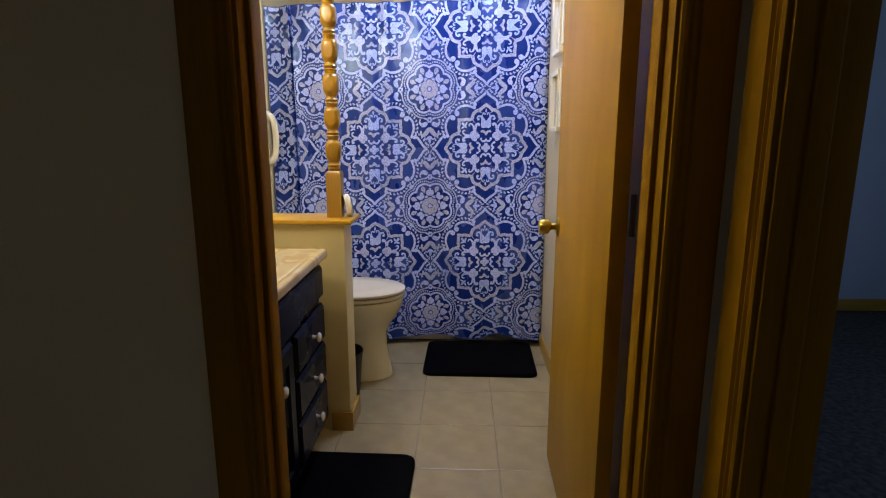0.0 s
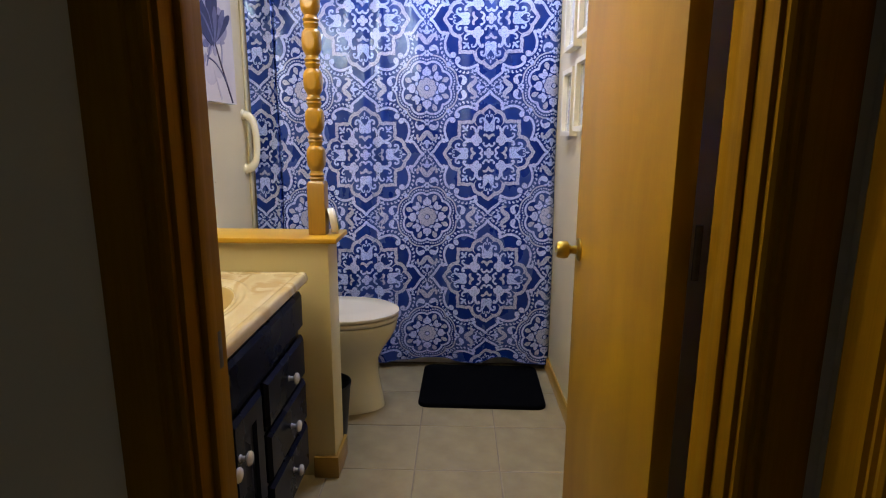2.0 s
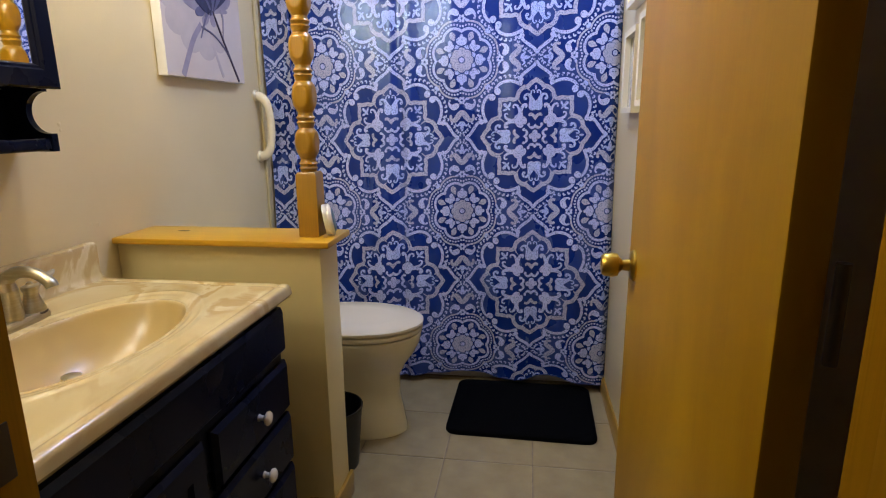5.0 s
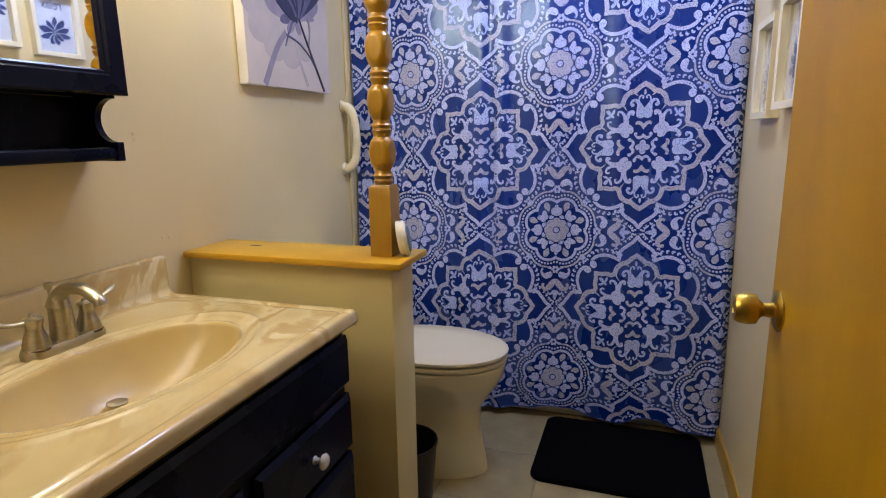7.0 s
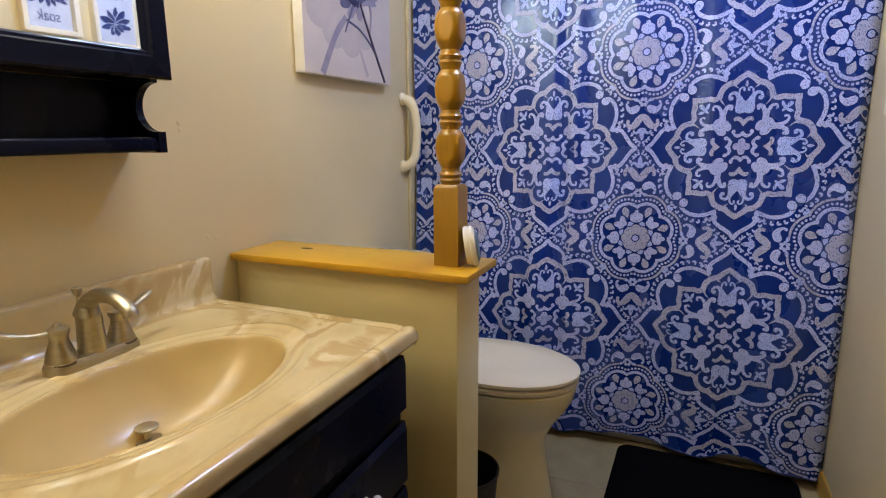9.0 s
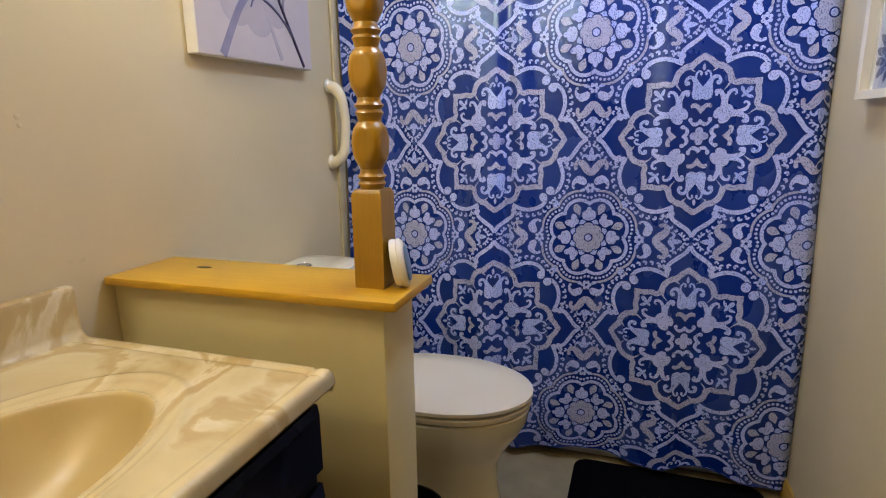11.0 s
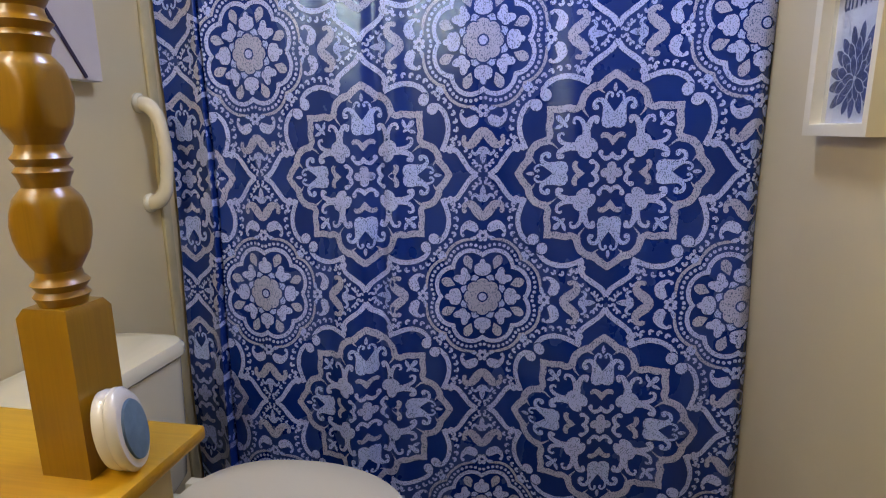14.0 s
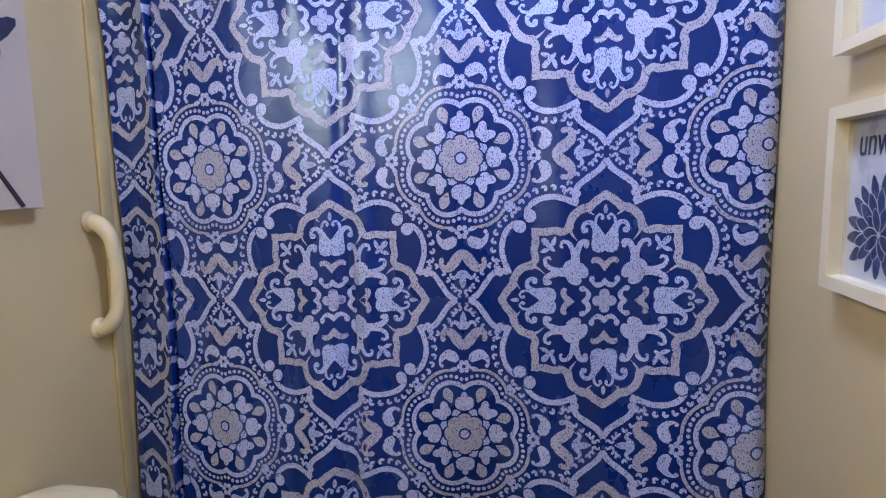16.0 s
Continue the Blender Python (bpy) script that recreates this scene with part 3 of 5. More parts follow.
class Weave:
    """Collects the flat figures of one repeat, in units of the repeat, then lays them on the cloth."""

    def __init__(self):
        self.shapes = []            # (layer, points, faces)

    def blob(self, outline, layer=0):
        pts = np.array(outline)
        c = pts.mean(0)
        n = len(pts)
        verts = [c] + list(c + (pts - c) * 0.55) + list(pts)
        faces = [(0, 1 + k, 1 + (k + 1) % n) for k in range(n)] + [(1 + k, 1 + n + k, 1 + n + (k + 1) % n, 1 + (k + 1) % n) for k in range(n)]
        self.shapes.append((layer, verts, faces))

    def oval(self, x, y, a, b, turn=0.0, layer=0, n=14, point=0.0):
        c, s = math.cos(turn), math.sin(turn)
        out = []
        for k in range(n):
            t = 2 * math.pi * k / n
            px, py = a * math.cos(t), b * math.sin(t) * (1 - point * max(0, math.cos(t)))
            out.append((x + c * px - s * py, y + s * px + c * py))
        self.blob(out, layer)

    def ribbon(self, line, width, layer=0):
        pts = [np.array(p) for p in line]
        verts, n = [], len(pts)
        for i, p in enumerate(pts):
            d = pts[min(i + 1, n - 1)] - pts[max(i - 1, 0)]
            d = d / (np.hypot(*d) + 1e-9)
            w = width[i] if isinstance(width, list) else width
            w *= 1.0 + 0.10 * math.sin(2.4 * i + 31.0 * p[0]) * math.sin(1.1 * i + 17.0 * p[1])
            nrm = np.array((-d[1], d[0])) * w / 2
            verts += [p - nrm, p + nrm]
        self.shapes.append((layer, verts, [(2 * i, 2 * i + 1, 2 * i + 3, 2 * i + 2) for i in range(n - 1)]))

    def curl(self, x, y, r, start, sweep, width, layer=0):
        line = [(x + r * (1 - 0.45 * k / 9) * math.cos(start + sweep * k / 9), y + r * (1 - 0.45 * k / 9) * math.sin(start + sweep * k / 9)) for k in range(10)]
        self.ribbon(line, [width * (0.7 + 0.5 * math.sin(math.pi * k / 9)) for k in range(10)], layer)
        self.oval(*line[-1], width * 0.62, width * 0.62, 0, layer, 8)

    def turned(self, other, cx, cy, quarter, flip):
        """Adds another's figures, turned by quarters and mirrored, about (cx, cy)."""
        c, s = math.cos(quarter * math.pi / 2), math.sin(quarter * math.pi / 2)
        for layer, verts, faces in other.shapes:
            out = [((c * p[0] - s * q * p[1]) + cx, (s * p[0] + c * q * p[1]) + cy) for p in verts for q in ((-1 if flip else 1),)]
            self.shapes.append((layer, out, faces))


def taper(a, b, n):
    return [a + (b - a) * k / (n - 1) for k in range(n)]


silver, taupe, pale, navy = (Weave() for _ in range(4))
S, T, B, N = Weave(), Weave(), Weave(), Weave()      # one eighth of the medallion
E1 = smooth_line([(0.477, -0.001), (0.446, 0.020), (0.420, 0.056), (0.392, 0.092), (0.360, 0.104), (0.334, 0.098)], 5)
E2 = smooth_line([(0.330, 0.094), (0.346, 0.130), (0.357, 0.170), (0.354, 0.212), (0.338, 0.248), (0.314, 0.268), (0.296, 0.268)], 5)
S.ribbon(E1, 0.0205)
S.ribbon(E2, 0.0200)
S.oval(0.294, 0.258, 0.024, 0.022, 0.4, 1)
N.oval(0.294, 0.258, 0.0285, 0.0265, 0.4, 0)
for k in range(1, len(E1) - 5, 3):
    p, d = E1[k], E1[k + 1] - E1[k - 1]
    d = d / np.hypot(*d)
    S.curl(p[0] + d[1] * 0.029, p[1] - d[0] * 0.029, 0.0088, math.atan2(d[1], d[0]) - 0.4, -3.4, 0.0085)
for k in range(2, len(E2) - 4, 3):
    p, d = E2[k], E2[k + 1] - E2[k - 1]
    d = d / np.hypot(*d)
    S.curl(p[0] + d[1] * 0.029, p[1] - d[0] * 0.029, 0.0100, math.atan2(d[1], d[0]) - 0.4, -3.4, 0.0095)
B.oval(0.334, 0.322, 0.017, 0.011, 0.8, 0, 10, 0.4)
# inner taupe border: pointed arch, round lobe with a thorn, straight corner
T.ribbon(smooth_line([(0.362, -0.005), (0.346, 0.022), (0.330, 0.042), (0.314, 0.058)], 5), taper(0.027, 0.028, 16))
T.ribbon(smooth_line([(0.320, 0.054), (0.310, 0.086), (0.286, 0.112), (0.250, 0.124)], 5), 0.028)
T.ribbon(smooth_line([(0.258, 0.116), (0.238, 0.142), (0.243, 0.172), (0.238, 0.205), (0.240, 0.252)], 4), 0.026)
T.ribbon(smooth_line([(0.262, 0.120), (0.232, 0.114), (0.206, 0.094)], 4), taper(0.016, 0.002, 9))
T.ribbon(smooth_line([(0.316, 0.060), (0.302, 0.052), (0.292, 0.038)], 4), taper(0.016, 0.002, 9))

# tulip on the axis: two rounded lobes, horns that curl out, a heart of thin curls and a pip
B.blob([(0.172, 0.0), (0.166, 0.010), (0.165, 0.026), (0.174, 0.042), (0.194, 0.047), (0.218, 0.044), (0.240, 0.043), (0.262, 0.046), (0.270, 0.034), (0.256, 0.024), (0.236, 0.010), (0.224, 0.0)])
B.ribbon(smooth_line([(0.246, 0.034), (0.266, 0.048), (0.266, 0.066), (0.250, 0.077), (0.236, 0.072), (0.240, 0.063)], 4), taper(0.018, 0.009, 21))
B.oval(0.241, 0.066, 0.010, 0.009, 0, 0, 8)
B.ribbon(smooth_line([(0.262, 0.034), (0.284, 0.030), (0.294, 0.018), (0.286, 0.008), (0.278, 0.010)], 4), taper(0.010, 0.007, 17))
B.oval(0.281, 0.011, 0.007, 0.006, 0, 0, 8)
S.oval(0.312, 0.0, 0.017, 0.008, 0, 0, 10, 0.5)
# moustache below it
T.blob([(0.101, 0.0), (0.114, 0.011), (0.127, 0.021), (0.132, 0.033), (0.128, 0.044), (0.139, 0.048), (0.149, 0.040), (0.151, 0.027), (0.146, 0.014), (0.135, 0.0)])
# crowned leaf on the diagonal
S.oval(0.110, 0.108, 0.036, 0.031, 0.785)
S.oval(0.105, 0.078, 0.029, 0.020, 0.55)
S.ribbon(smooth_line([(0.128, 0.100), (0.156, 0.100), (0.180, 0.092), (0.202, 0.078), (0.202, 0.060), (0.188, 0.060)], 4), taper(0.033, 0.008, 21))
S.oval(0.190, 0.064, 0.010, 0.009, 0, 0, 8)
S.ribbon(smooth_line([(0.150, 0.104), (0.176, 0.110), (0.200, 0.124), (0.204, 0.144), (0.190, 0.150), (0.184, 0.142)], 4), taper(0.020, 0.007, 21))
B.oval(0.192, 0.192, 0.030, 0.009, 0.785)
B.oval(0.204, 0.204, 0.016, 0.011, 0.785)
B.oval(0.206, 0.174, 0.018, 0.008, -0.35, 0, 12, 0.4)
# centre
S.oval(0.023, 0.0, 0.019, 0.018, 0.0)
S.oval(0.006, 0.006, 0.012, 0.012)
S.ribbon(smooth_line([(0.076, -0.002), (0.060, 0.008), (0.054, 0.022), (0.060, 0.036), (0.074, 0.044)], 4), [0.007 + 0.011 * math.sin(math.pi * min(k, 12) / 16 + 0.3) for k in range(17)])
S.oval(0.075, 0.043, 0.012, 0.010, 0, 0, 10)
flower_s, flower_t, flower_b, flower_n = (Weave() for _ in range(4))


def lobes(t, r, d):
    return r + d * abs(math.sin(4 * t)) ** 0.75


eight = [(0.066 + 0.012 * abs(math.cos(4 * t)) ** 0.6, t) for t in [2 * math.pi * k / 96 for k in range(96)]]
flower_n.blob([((r + 0.006) * math.cos(t), (r + 0.006) * math.sin(t)) for r, t in eight], 2)
flower_t.blob([(r * math.cos(t), r * math.sin(t)) for r, t in eight], 3)
flower_n.oval(0, 0, 0.0225, 0.0225, 0, 4, 24)
flower_s.oval(0, 0, 0.0165, 0.0165, 0, 5, 20)
for k in range(8):
    a = math.pi / 4 * k
    c, s = math.cos(a), math.sin(a)
    if k % 2:       # two-lobed hearts on the diagonals
        clump = ((0.112, 0.0, 0.020, 0.020, 0.0), (0.124, 0.017, 0.024, 0.016, 0.6), (0.124, -0.017, 0.024, 0.016, -0.6), (0.104, 0.014, 0.016, 0.013, 0.9), (0.104, -0.014, 0.016, 0.013, -0.9))
    else:           # broad petals with a small crown on the axes
        clump = ((0.112, 0.0, 0.023, 0.036, 0.0), (0.128, 0.015, 0.014, 0.020, 0.3), (0.128, -0.015, 0.014, 0.020, -0.3), (0.146, 0.0, 0.014, 0.012, 0.0))
    for r, off, aa, bb, lean in clump:
        flower_n.oval(r * c - off * s, r * s + off * c, aa + 0.006, bb + 0.006, a + lean, 1)
        flower_s.oval(r * c - off * s, r * s + off * c, aa, bb, a + lean, 2)
    e = a + math.pi / 8
    flower_b.oval(0.086 * math.cos(e), 0.086 * math.sin(e), 0.013, 0.019, e)
    flower_t.oval(0.156 * math.cos(e), 0.156 * math.sin(e), 0.031, 0.020, e + math.pi, 0, 16, 0.7)
ring = [2 * math.pi * k / 192 for k in range(193)]
flower_s.ribbon([(lobes(t, 0.174, 0.030) * math.cos(t), lobes(t, 0.174, 0.030) * math.sin(t)) for t in ring], 0.0175)
for k in range(72):
    t = 2 * math.pi * (k + 0.5) / 72
    r = lobes(t, 0.201, 0.028)
    flower_s.oval(r * math.cos(t), r * math.sin(t), 0.0074, 0.0074, 0, 0, 8)
for q in range(4):
    span = [q * math.pi / 2 + 0.13 + (math.pi / 2 - 0.26) * k / 44 for k in range(45)]
    flower_t.ribbon([(lobes(t, 0.224, 0.026) * math.cos(t), lobes(t, 0.224, 0.026) * math.sin(t)) for t in span], [0.0125 * min(1.0, 0.35 + 0.12 * min(k, 44 - k)) for k in range(45)])
arm_s, arm_t, arm_b = Weave(), Weave(), Weave()      # half an arm between flower and crossing
for k in range(3):
    a = math.pi * k / 3 + math.pi / 6
    arm_s.oval(0.256 + 0.0165 * math.cos(a), 0.0165 * math.sin(a), 0.0105, 0.0092, a, 0, 10)
arm_b.oval(0.246, 0.037, 0.016, 0.0085, 1.75, 0, 10, 0.4)
arm_s.ribbon(smooth_line([(0.276, 0.024), (0.292, 0.040), (0.298, 0.060), (0.288, 0.080), (0.266, 0.090), (0.254, 0.084)], 4), [0.020, 0.026, 0.032, 0.036, 0.039, 0.041, 0.041, 0.040, 0.038, 0.035, 0.031, 0.027, 0.023, 0.019, 0.015, 0.013, 0.011, 0.010, 0.009, 0.008, 0.006])
arm_s.oval(0.256, 0.084, 0.008, 0.008, 0, 0, 8)
arm_t.ribbon(smooth_line([(0.334, -0.004), (0.342, 0.014), (0.366, 0.032), (0.384, 0.052), (0.380, 0.074), (0.358, 0.081)], 4), taper(0.036, 0.038, 9) + taper(0.037, 0.014, 12))
arm_t.oval(0.357, 0.077, 0.011, 0.010, 0, 0, 10)
arm_b.oval(0.408, 0.0, 0.017, 0.023, 0.0, 0, 14)
arm_b.oval(0.432, 0.0, 0.028, 0.013, 0.0, 1, 14, 0.5)
arm_b.ribbon(smooth_line([(0.408, 0.014), (0.420, 0.030), (0.412, 0.044), (0.402, 0.043)], 4), taper(0.017, 0.006, 13))
arm_s.curl(0.484, 0.011, 0.0065, 3.4, -3.6, 0.006)
for whole, eighth, blossom, arm in ((silver, S, flower_s, arm_s), (taupe, T, flower_t, arm_t), (pale, B, flower_b, arm_b), (navy, N, flower_n, None)):
    for quarter in range(4):
        for flip in (False, True):
            whole.turned(eighth, 0, 0, quarter, flip)
            if arm:
                whole.turned(arm, 0.5, 0.5, quarter, flip)
    whole.turned(blossom, 0.5, 0.5, 0, False)
for name, weave, mat, label in (("silver_weave", silver, M_WEAVE, "silver woven figures"), ("taupe_weave", taupe, M_WEAVE_GREY, "taupe woven figures"), ("pale_blue_weave", pale, M_WEAVE_BLUE, "pale blue woven figures"), ("navy_weave", navy, M_CLOTH, "navy woven outlines")):
    verts, faces = [], []
    for ci in range(-3, 2):
        for cj in range(-3, 3):
            ox, oz = MX + PX * ci, MZ + PZ * cj
            for layer, pts, fs in weave.shapes:
                us = [min(max(ox + PX * p[0], U0), U1) for p in pts]
                vs = [min(max(oz + PZ * p[1], V0), V1) for p in pts]
                if max(us) - min(us) < 0.002 or max(vs) - min(vs) < 0.002:
                    continue
                base = len(verts)
                verts += [drape(u, v, 0.0011 + 0.0004 * layer) for u, v in zip(us, vs)]
                faces += [tuple(base + i for i in f) for f in fs]
    tagged(sheet(name, verts, faces, mat, curtain, label), kind="stuff")
for v in (V0, V1):
    part("hem", tube([drape(U0 + (U1 - U0) * i / 160, v, 0.0005) for i in range(161)], (0.0016, 0.0022), 6), M_CLOTH, curtain)

rod = thing("curtain_rod", (0, 0, 0), "white enamel curtain rod spanning the tub alcove", "curtain rod")
part("rod", tube([(LEFT + 0.002, 3.055, 1.925), (RIGHT - 0.002, 3.055, 1.925)], 0.0125, 20), M_ROD, rod)
for x in (LEFT + 0.008, RIGHT - 0.008):
    part("flange", lathe([(0.028, -0.007), (0.028, 0.004), (0.016, 0.007)], 20, m=pose(x, 3.055, 1.925, 0, 90 if x < 0 else -90, 0)), M_ROD, rod)
first = None
for k in range(12):
    x = -0.80 + 0.12 * k
    if first is None:
        first = tagged(new("curtain_ring", mesh_of("curtain_ring", tube([(0, 0.021 * math.cos(a), 0.021 * math.sin(a)) for a in [2 * math.pi * j / 20 for j in range(21)]], 0.002, 6), M_CHROME)), "chrome ring holding the curtain on its rod", "curtain ring", "rings along the curtain rod")
        first.matrix_basis = pose(x, 3.055, 1.918)
    else:
        copy_thing(first, pose(x, 3.055, 1.918))

# ---- vanity ----
VX, VY0, VY1, VZ = -0.387, 1.055, 1.945, 0.795
vanity = thing("vanity_cabinet", (0, 0, 0), "dark navy painted wooden vanity cabinet with white ceramic knobs", "vanity")
FACE = -0.420
bm = box((LEFT + 0.002, VY0 + 0.008, 0.095), (FACE, VY1 - 0.022, 0.640), 0.002)
box((FACE - 0.022, VY0 + 0.008, 0.640), (FACE, VY1 - 0.022, 0.757), bm=bm)
box((LEFT + 0.002, VY1 - 0.040, 0.640), (FACE - 0.022, VY1 - 0.022, 0.757), bm=bm)
part("body", bm, M_NAVY, vanity)
part("toe_kick", box((LEFT + 0.05, VY0 + 0.02, 0.0), (FACE - 0.06, VY1 - 0.03, 0.095)), M_NAVY, vanity)


def front(name, y0, y1, z0, z1, recessed=False):
    """A lipped front with a sloping edge, proud of the cabinet face; a door has a sunk panel."""
    sl = 0.011
    rings = [[(FACE, y0, z0), (FACE, y1, z0), (FACE, y1, z1), (FACE, y0, z1)],
             [(FACE + 0.008, y0, z0), (FACE + 0.008, y1, z0), (FACE + 0.008, y1, z1), (FACE + 0.008, y0, z1)],
             [(FACE + 0.018, y0 + sl, z0 + sl), (FACE + 0.018, y1 - sl, z0 + sl), (FACE + 0.018, y1 - sl, z1 - sl), (FACE + 0.018, y0 + sl, z1 - sl)]]
    if recessed:
        for out, i in ((0.018, 0.055), (0.009, 0.062), (0.009, 0.075), (0.016, 0.098)):
            rings.append([(FACE + out, y0 + i, z0 + i), (FACE + out, y1 - i, z0 + i), (FACE + out, y1 - i, z1 - i), (FACE + out, y0 + i, z1 - i)])
    return part(name, loft(rings), M_NAVY, vanity)


def pull(parent, y, z):
    k = lathe([(0.009, 0), (0.009, 0.002), (0.0065, 0.004), (0.006, 0.013), (0.010, 0.017), (0.0165, 0.020), (0.0175, 0.024), (0.014, 0.029), (0.006, 0.0315)], 20, m=pose(FACE + 0.018, y, z, 0, 90, 0))
    part("knob", k, M_KNOB, parent, "white ceramic knob")


front("false_drawer_front", VY0 + 0.03, 1.925, 0.615, 0.735)
for z0, z1, zk in ((0.452, 0.590, 0.520), (0.298, 0.438, 0.367), (0.125, 0.284, 0.220)):
    pull(front("drawer", 1.562, 1.925, z0, z1), 1.745, zk)
pull(front("door", 1.335, 1.530, 0.125, 0.590, True), 1.36, 0.50)
pull(front("door", 1.085, 1.320, 0.125, 0.590, True), 1.295, 0.50)

# marble top with the moulded basin
counter = thing("countertop", (0, 0, 0), "cream swirled cultured marble vanity top with moulded oval basin", "countertop")
BX, BY, BA, BB = -0.640, 1.538, 0.148, 0.250


def top_height(x, y):
    d = math.sqrt(((x - BX) / BA) ** 2 + ((y - BY) / BB) ** 2)
    z = VZ
    if d < 1.0:
        s = 1 - d
        z -= 0.125 * (1 - (1 - min(1, s * 1.25)) ** 2.3) * (1 - math.exp(-(s / 0.045) ** 1.5))
    r = (d - 1.19) / 0.04
    z += 0.0035 * math.exp(-r * r) - 0.004 * math.exp(-((d - 1.02) / 0.04) ** 2)
    e = VX - x
    z -= 0.0030 * math.exp(-((e - 0.030) / 0.006) ** 2)
    if e < 0.012:
        z -= 0.012 - math.sqrt(max(0, 0.012 ** 2 - (0.012 - e) ** 2))
    f = VY1 - y
    if f < 0.012:
        z -= 0.012 - math.sqrt(max(0, 0.012 ** 2 - (0.012 - f) ** 2))
    z -= 0.0022 * math.exp(-((f - 0.030) / 0.006) ** 2)
    return z


def stations(lo, hi, n, fine_at_hi):
    a = [lo + (hi - 0.045 - lo) * k / n for k in range(n)]
    return a + [hi - 0.045 + 0.045 * k / fine_at_hi for k in range(fine_at_hi + 1)]


xs, ys = stations(LEFT + 0.002, VX, 190, 22), stations(VY0, VY1, 280, 22)
bm, bowl_bm, bowl_of = bmesh.new(), bmesh.new(), {}
topv = [[bm.verts.new((x, y, top_height(x, y))) for y in ys] for x in xs]
for i in range(len(xs) - 1):
    for j in range(len(ys) - 1):
        quad = (topv[i][j], topv[i + 1][j], topv[i + 1][j + 1], topv[i][j + 1])
        mid = sum((v.co for v in quad), Vector()) / 4
        if ((mid.x - BX) / BA) ** 2 + ((mid.y - BY) / BB) ** 2 > 0.99:
            bm.faces.new(quad)
        else:
            for v in quad:
                if v not in bowl_of:
                    bowl_of[v] = bowl_bm.verts.new(v.co)
            bowl_bm.faces.new([bowl_of[v] for v in quad])
rim_line = [topv[-1][j] for j in range(len(ys))] + [topv[i][-1] for i in range(len(xs) - 2, -1, -1)]
low1 = [bm.verts.new((v.co.x, v.co.y, VZ - 0.028)) for v in rim_line]
low2 = [bm.verts.new((v.co.x - 0.008 if k < len(ys) else v.co.x, v.co.y - (0.008 if k >= len(ys) - 1 else 0), VZ - 0.038)) for k, v in enumerate(rim_line)]
low3 = [bm.verts.new((min(v.co.x, VX - 0.06), min(v.co.y, VY1 - 0.05), VZ - 0.038)) for v in rim_line]
for a, b in ((rim_line, low1), (low1, low2), (low2, low3)):
    for k in range(len(a) - 1):
        bm.faces.new((a[k], b[k], b[k + 1], a[k + 1]))
bmesh.ops.delete(bm, geom=[v for v in bm.verts if not v.link_faces], context="VERTS")
part("slab", bm, M_MARBLE, counter)
# the bowl's tan bounce light is painted in, so it differs from the slab
part("basin", bowl_bm, M_BASIN, counter, "plain moulded basin, tan from bounced light put into its colour")
prof = [(LEFT + 0.002, VZ - 0.002), (LEFT + 0.042, VZ - 0.002), (LEFT + 0.030, VZ + 0.006), (LEFT + 0.025, VZ + 0.018), (LEFT + 0.024, VZ + 0.088), (LEFT + 0.020, VZ + 0.096), (LEFT + 0.012, VZ + 0.099), (LEFT + 0.002, VZ + 0.099)]
part("backsplash", extrude_profile(prof, "y", VY0, VY1 - 0.006), M_MARBLE, counter)
DR = (-0.704, 1.556)
part("drain", lathe([(0.021, -0.006), (0.022, -0.001), (0.017, 0.0005)], 24, m=Matrix.Translation((DR[0], DR[1], top_height(*DR) + 0.002))), M_NICKEL, counter, "brushed nickel drain ring")
part("stopper", lathe([(0.006, -0.006), (0.006, 0.016), (0.018, 0.017), (0.019, 0.020), (0.012, 0.023)], 24, m=Matrix.Translation((DR[0], DR[1], top_height(*DR) + 0.003))), M_NICKEL, counter, "brushed nickel pop-up stopper")

# faucet
faucet = thing("faucet", (-0.832, 1.568, VZ), "brushed nickel two-handle faucet with arched spout", "faucet")
base = rounded(-0.026, -0.083, 0.026, 0.083, 0.025, 6)
part("base_plate", loft([[(x, y, 0) for x, y in base], [(x, y, 0.011) for x, y in base], [(x * 0.86, y * 0.95, 0.019) for x, y in base]]), M_NICKEL, faucet)
for y, side in ((-0.054, -1), (0.054, 1)):
    h = part("handle_body", lathe([(0.024, 0.016), (0.0235, 0.024), (0.0195, 0.038), (0.0145, 0.052), (0.0135, 0.060), (0.0175, 0.068), (0.0165, 0.074), (0.007, 0.078), (0.005, 0.083)], 26, m=Matrix.Translation((0, y, 0))), M_NICKEL, faucet)
    d = Vector((-0.20, side * 0.98, 0))
    pts = [Vector((0, y, 0.070)) + d * k * 0.0105 + Vector((0, 0, 0.0016 * k - 0.005 * math.sin(math.pi * k / 6.0))) for k in range(9)]
    part("lever", tube(pts, [(0.0075, 0.0070), (0.0070, 0.0060), (0.0060, 0.0050), (0.0055, 0.0045), (0.0060, 0.0045), (0.0075, 0.0050), (0.0090, 0.0050), (0.0090, 0.0045), (0.0045, 0.0025)], 14), M_NICKEL, h)
    part("collar", lathe([(0.0255, 0.0145), (0.0255, 0.0175), (0.0245, 0.0185)], 26, m=Matrix.Translation((0, y, 0))), M_IRON, h, "dark seam under the handle")
part("spout_body", lathe([(0.024, 0.016), (0.023, 0.030), (0.021, 0.060), (0.020, 0.078), (0.0205, 0.080), (0.0195, 0.083), (0.0165, 0.10)], 26), M_NICKEL, faucet)
arc = smooth_line([(-0.010, 0, 0.082), (0.004, 0, 0.104), (0.034, 0, 0.120), (0.072, 0, 0.119), (0.102, 0, 0.103), (0.108, 0, 0.092)], 5)
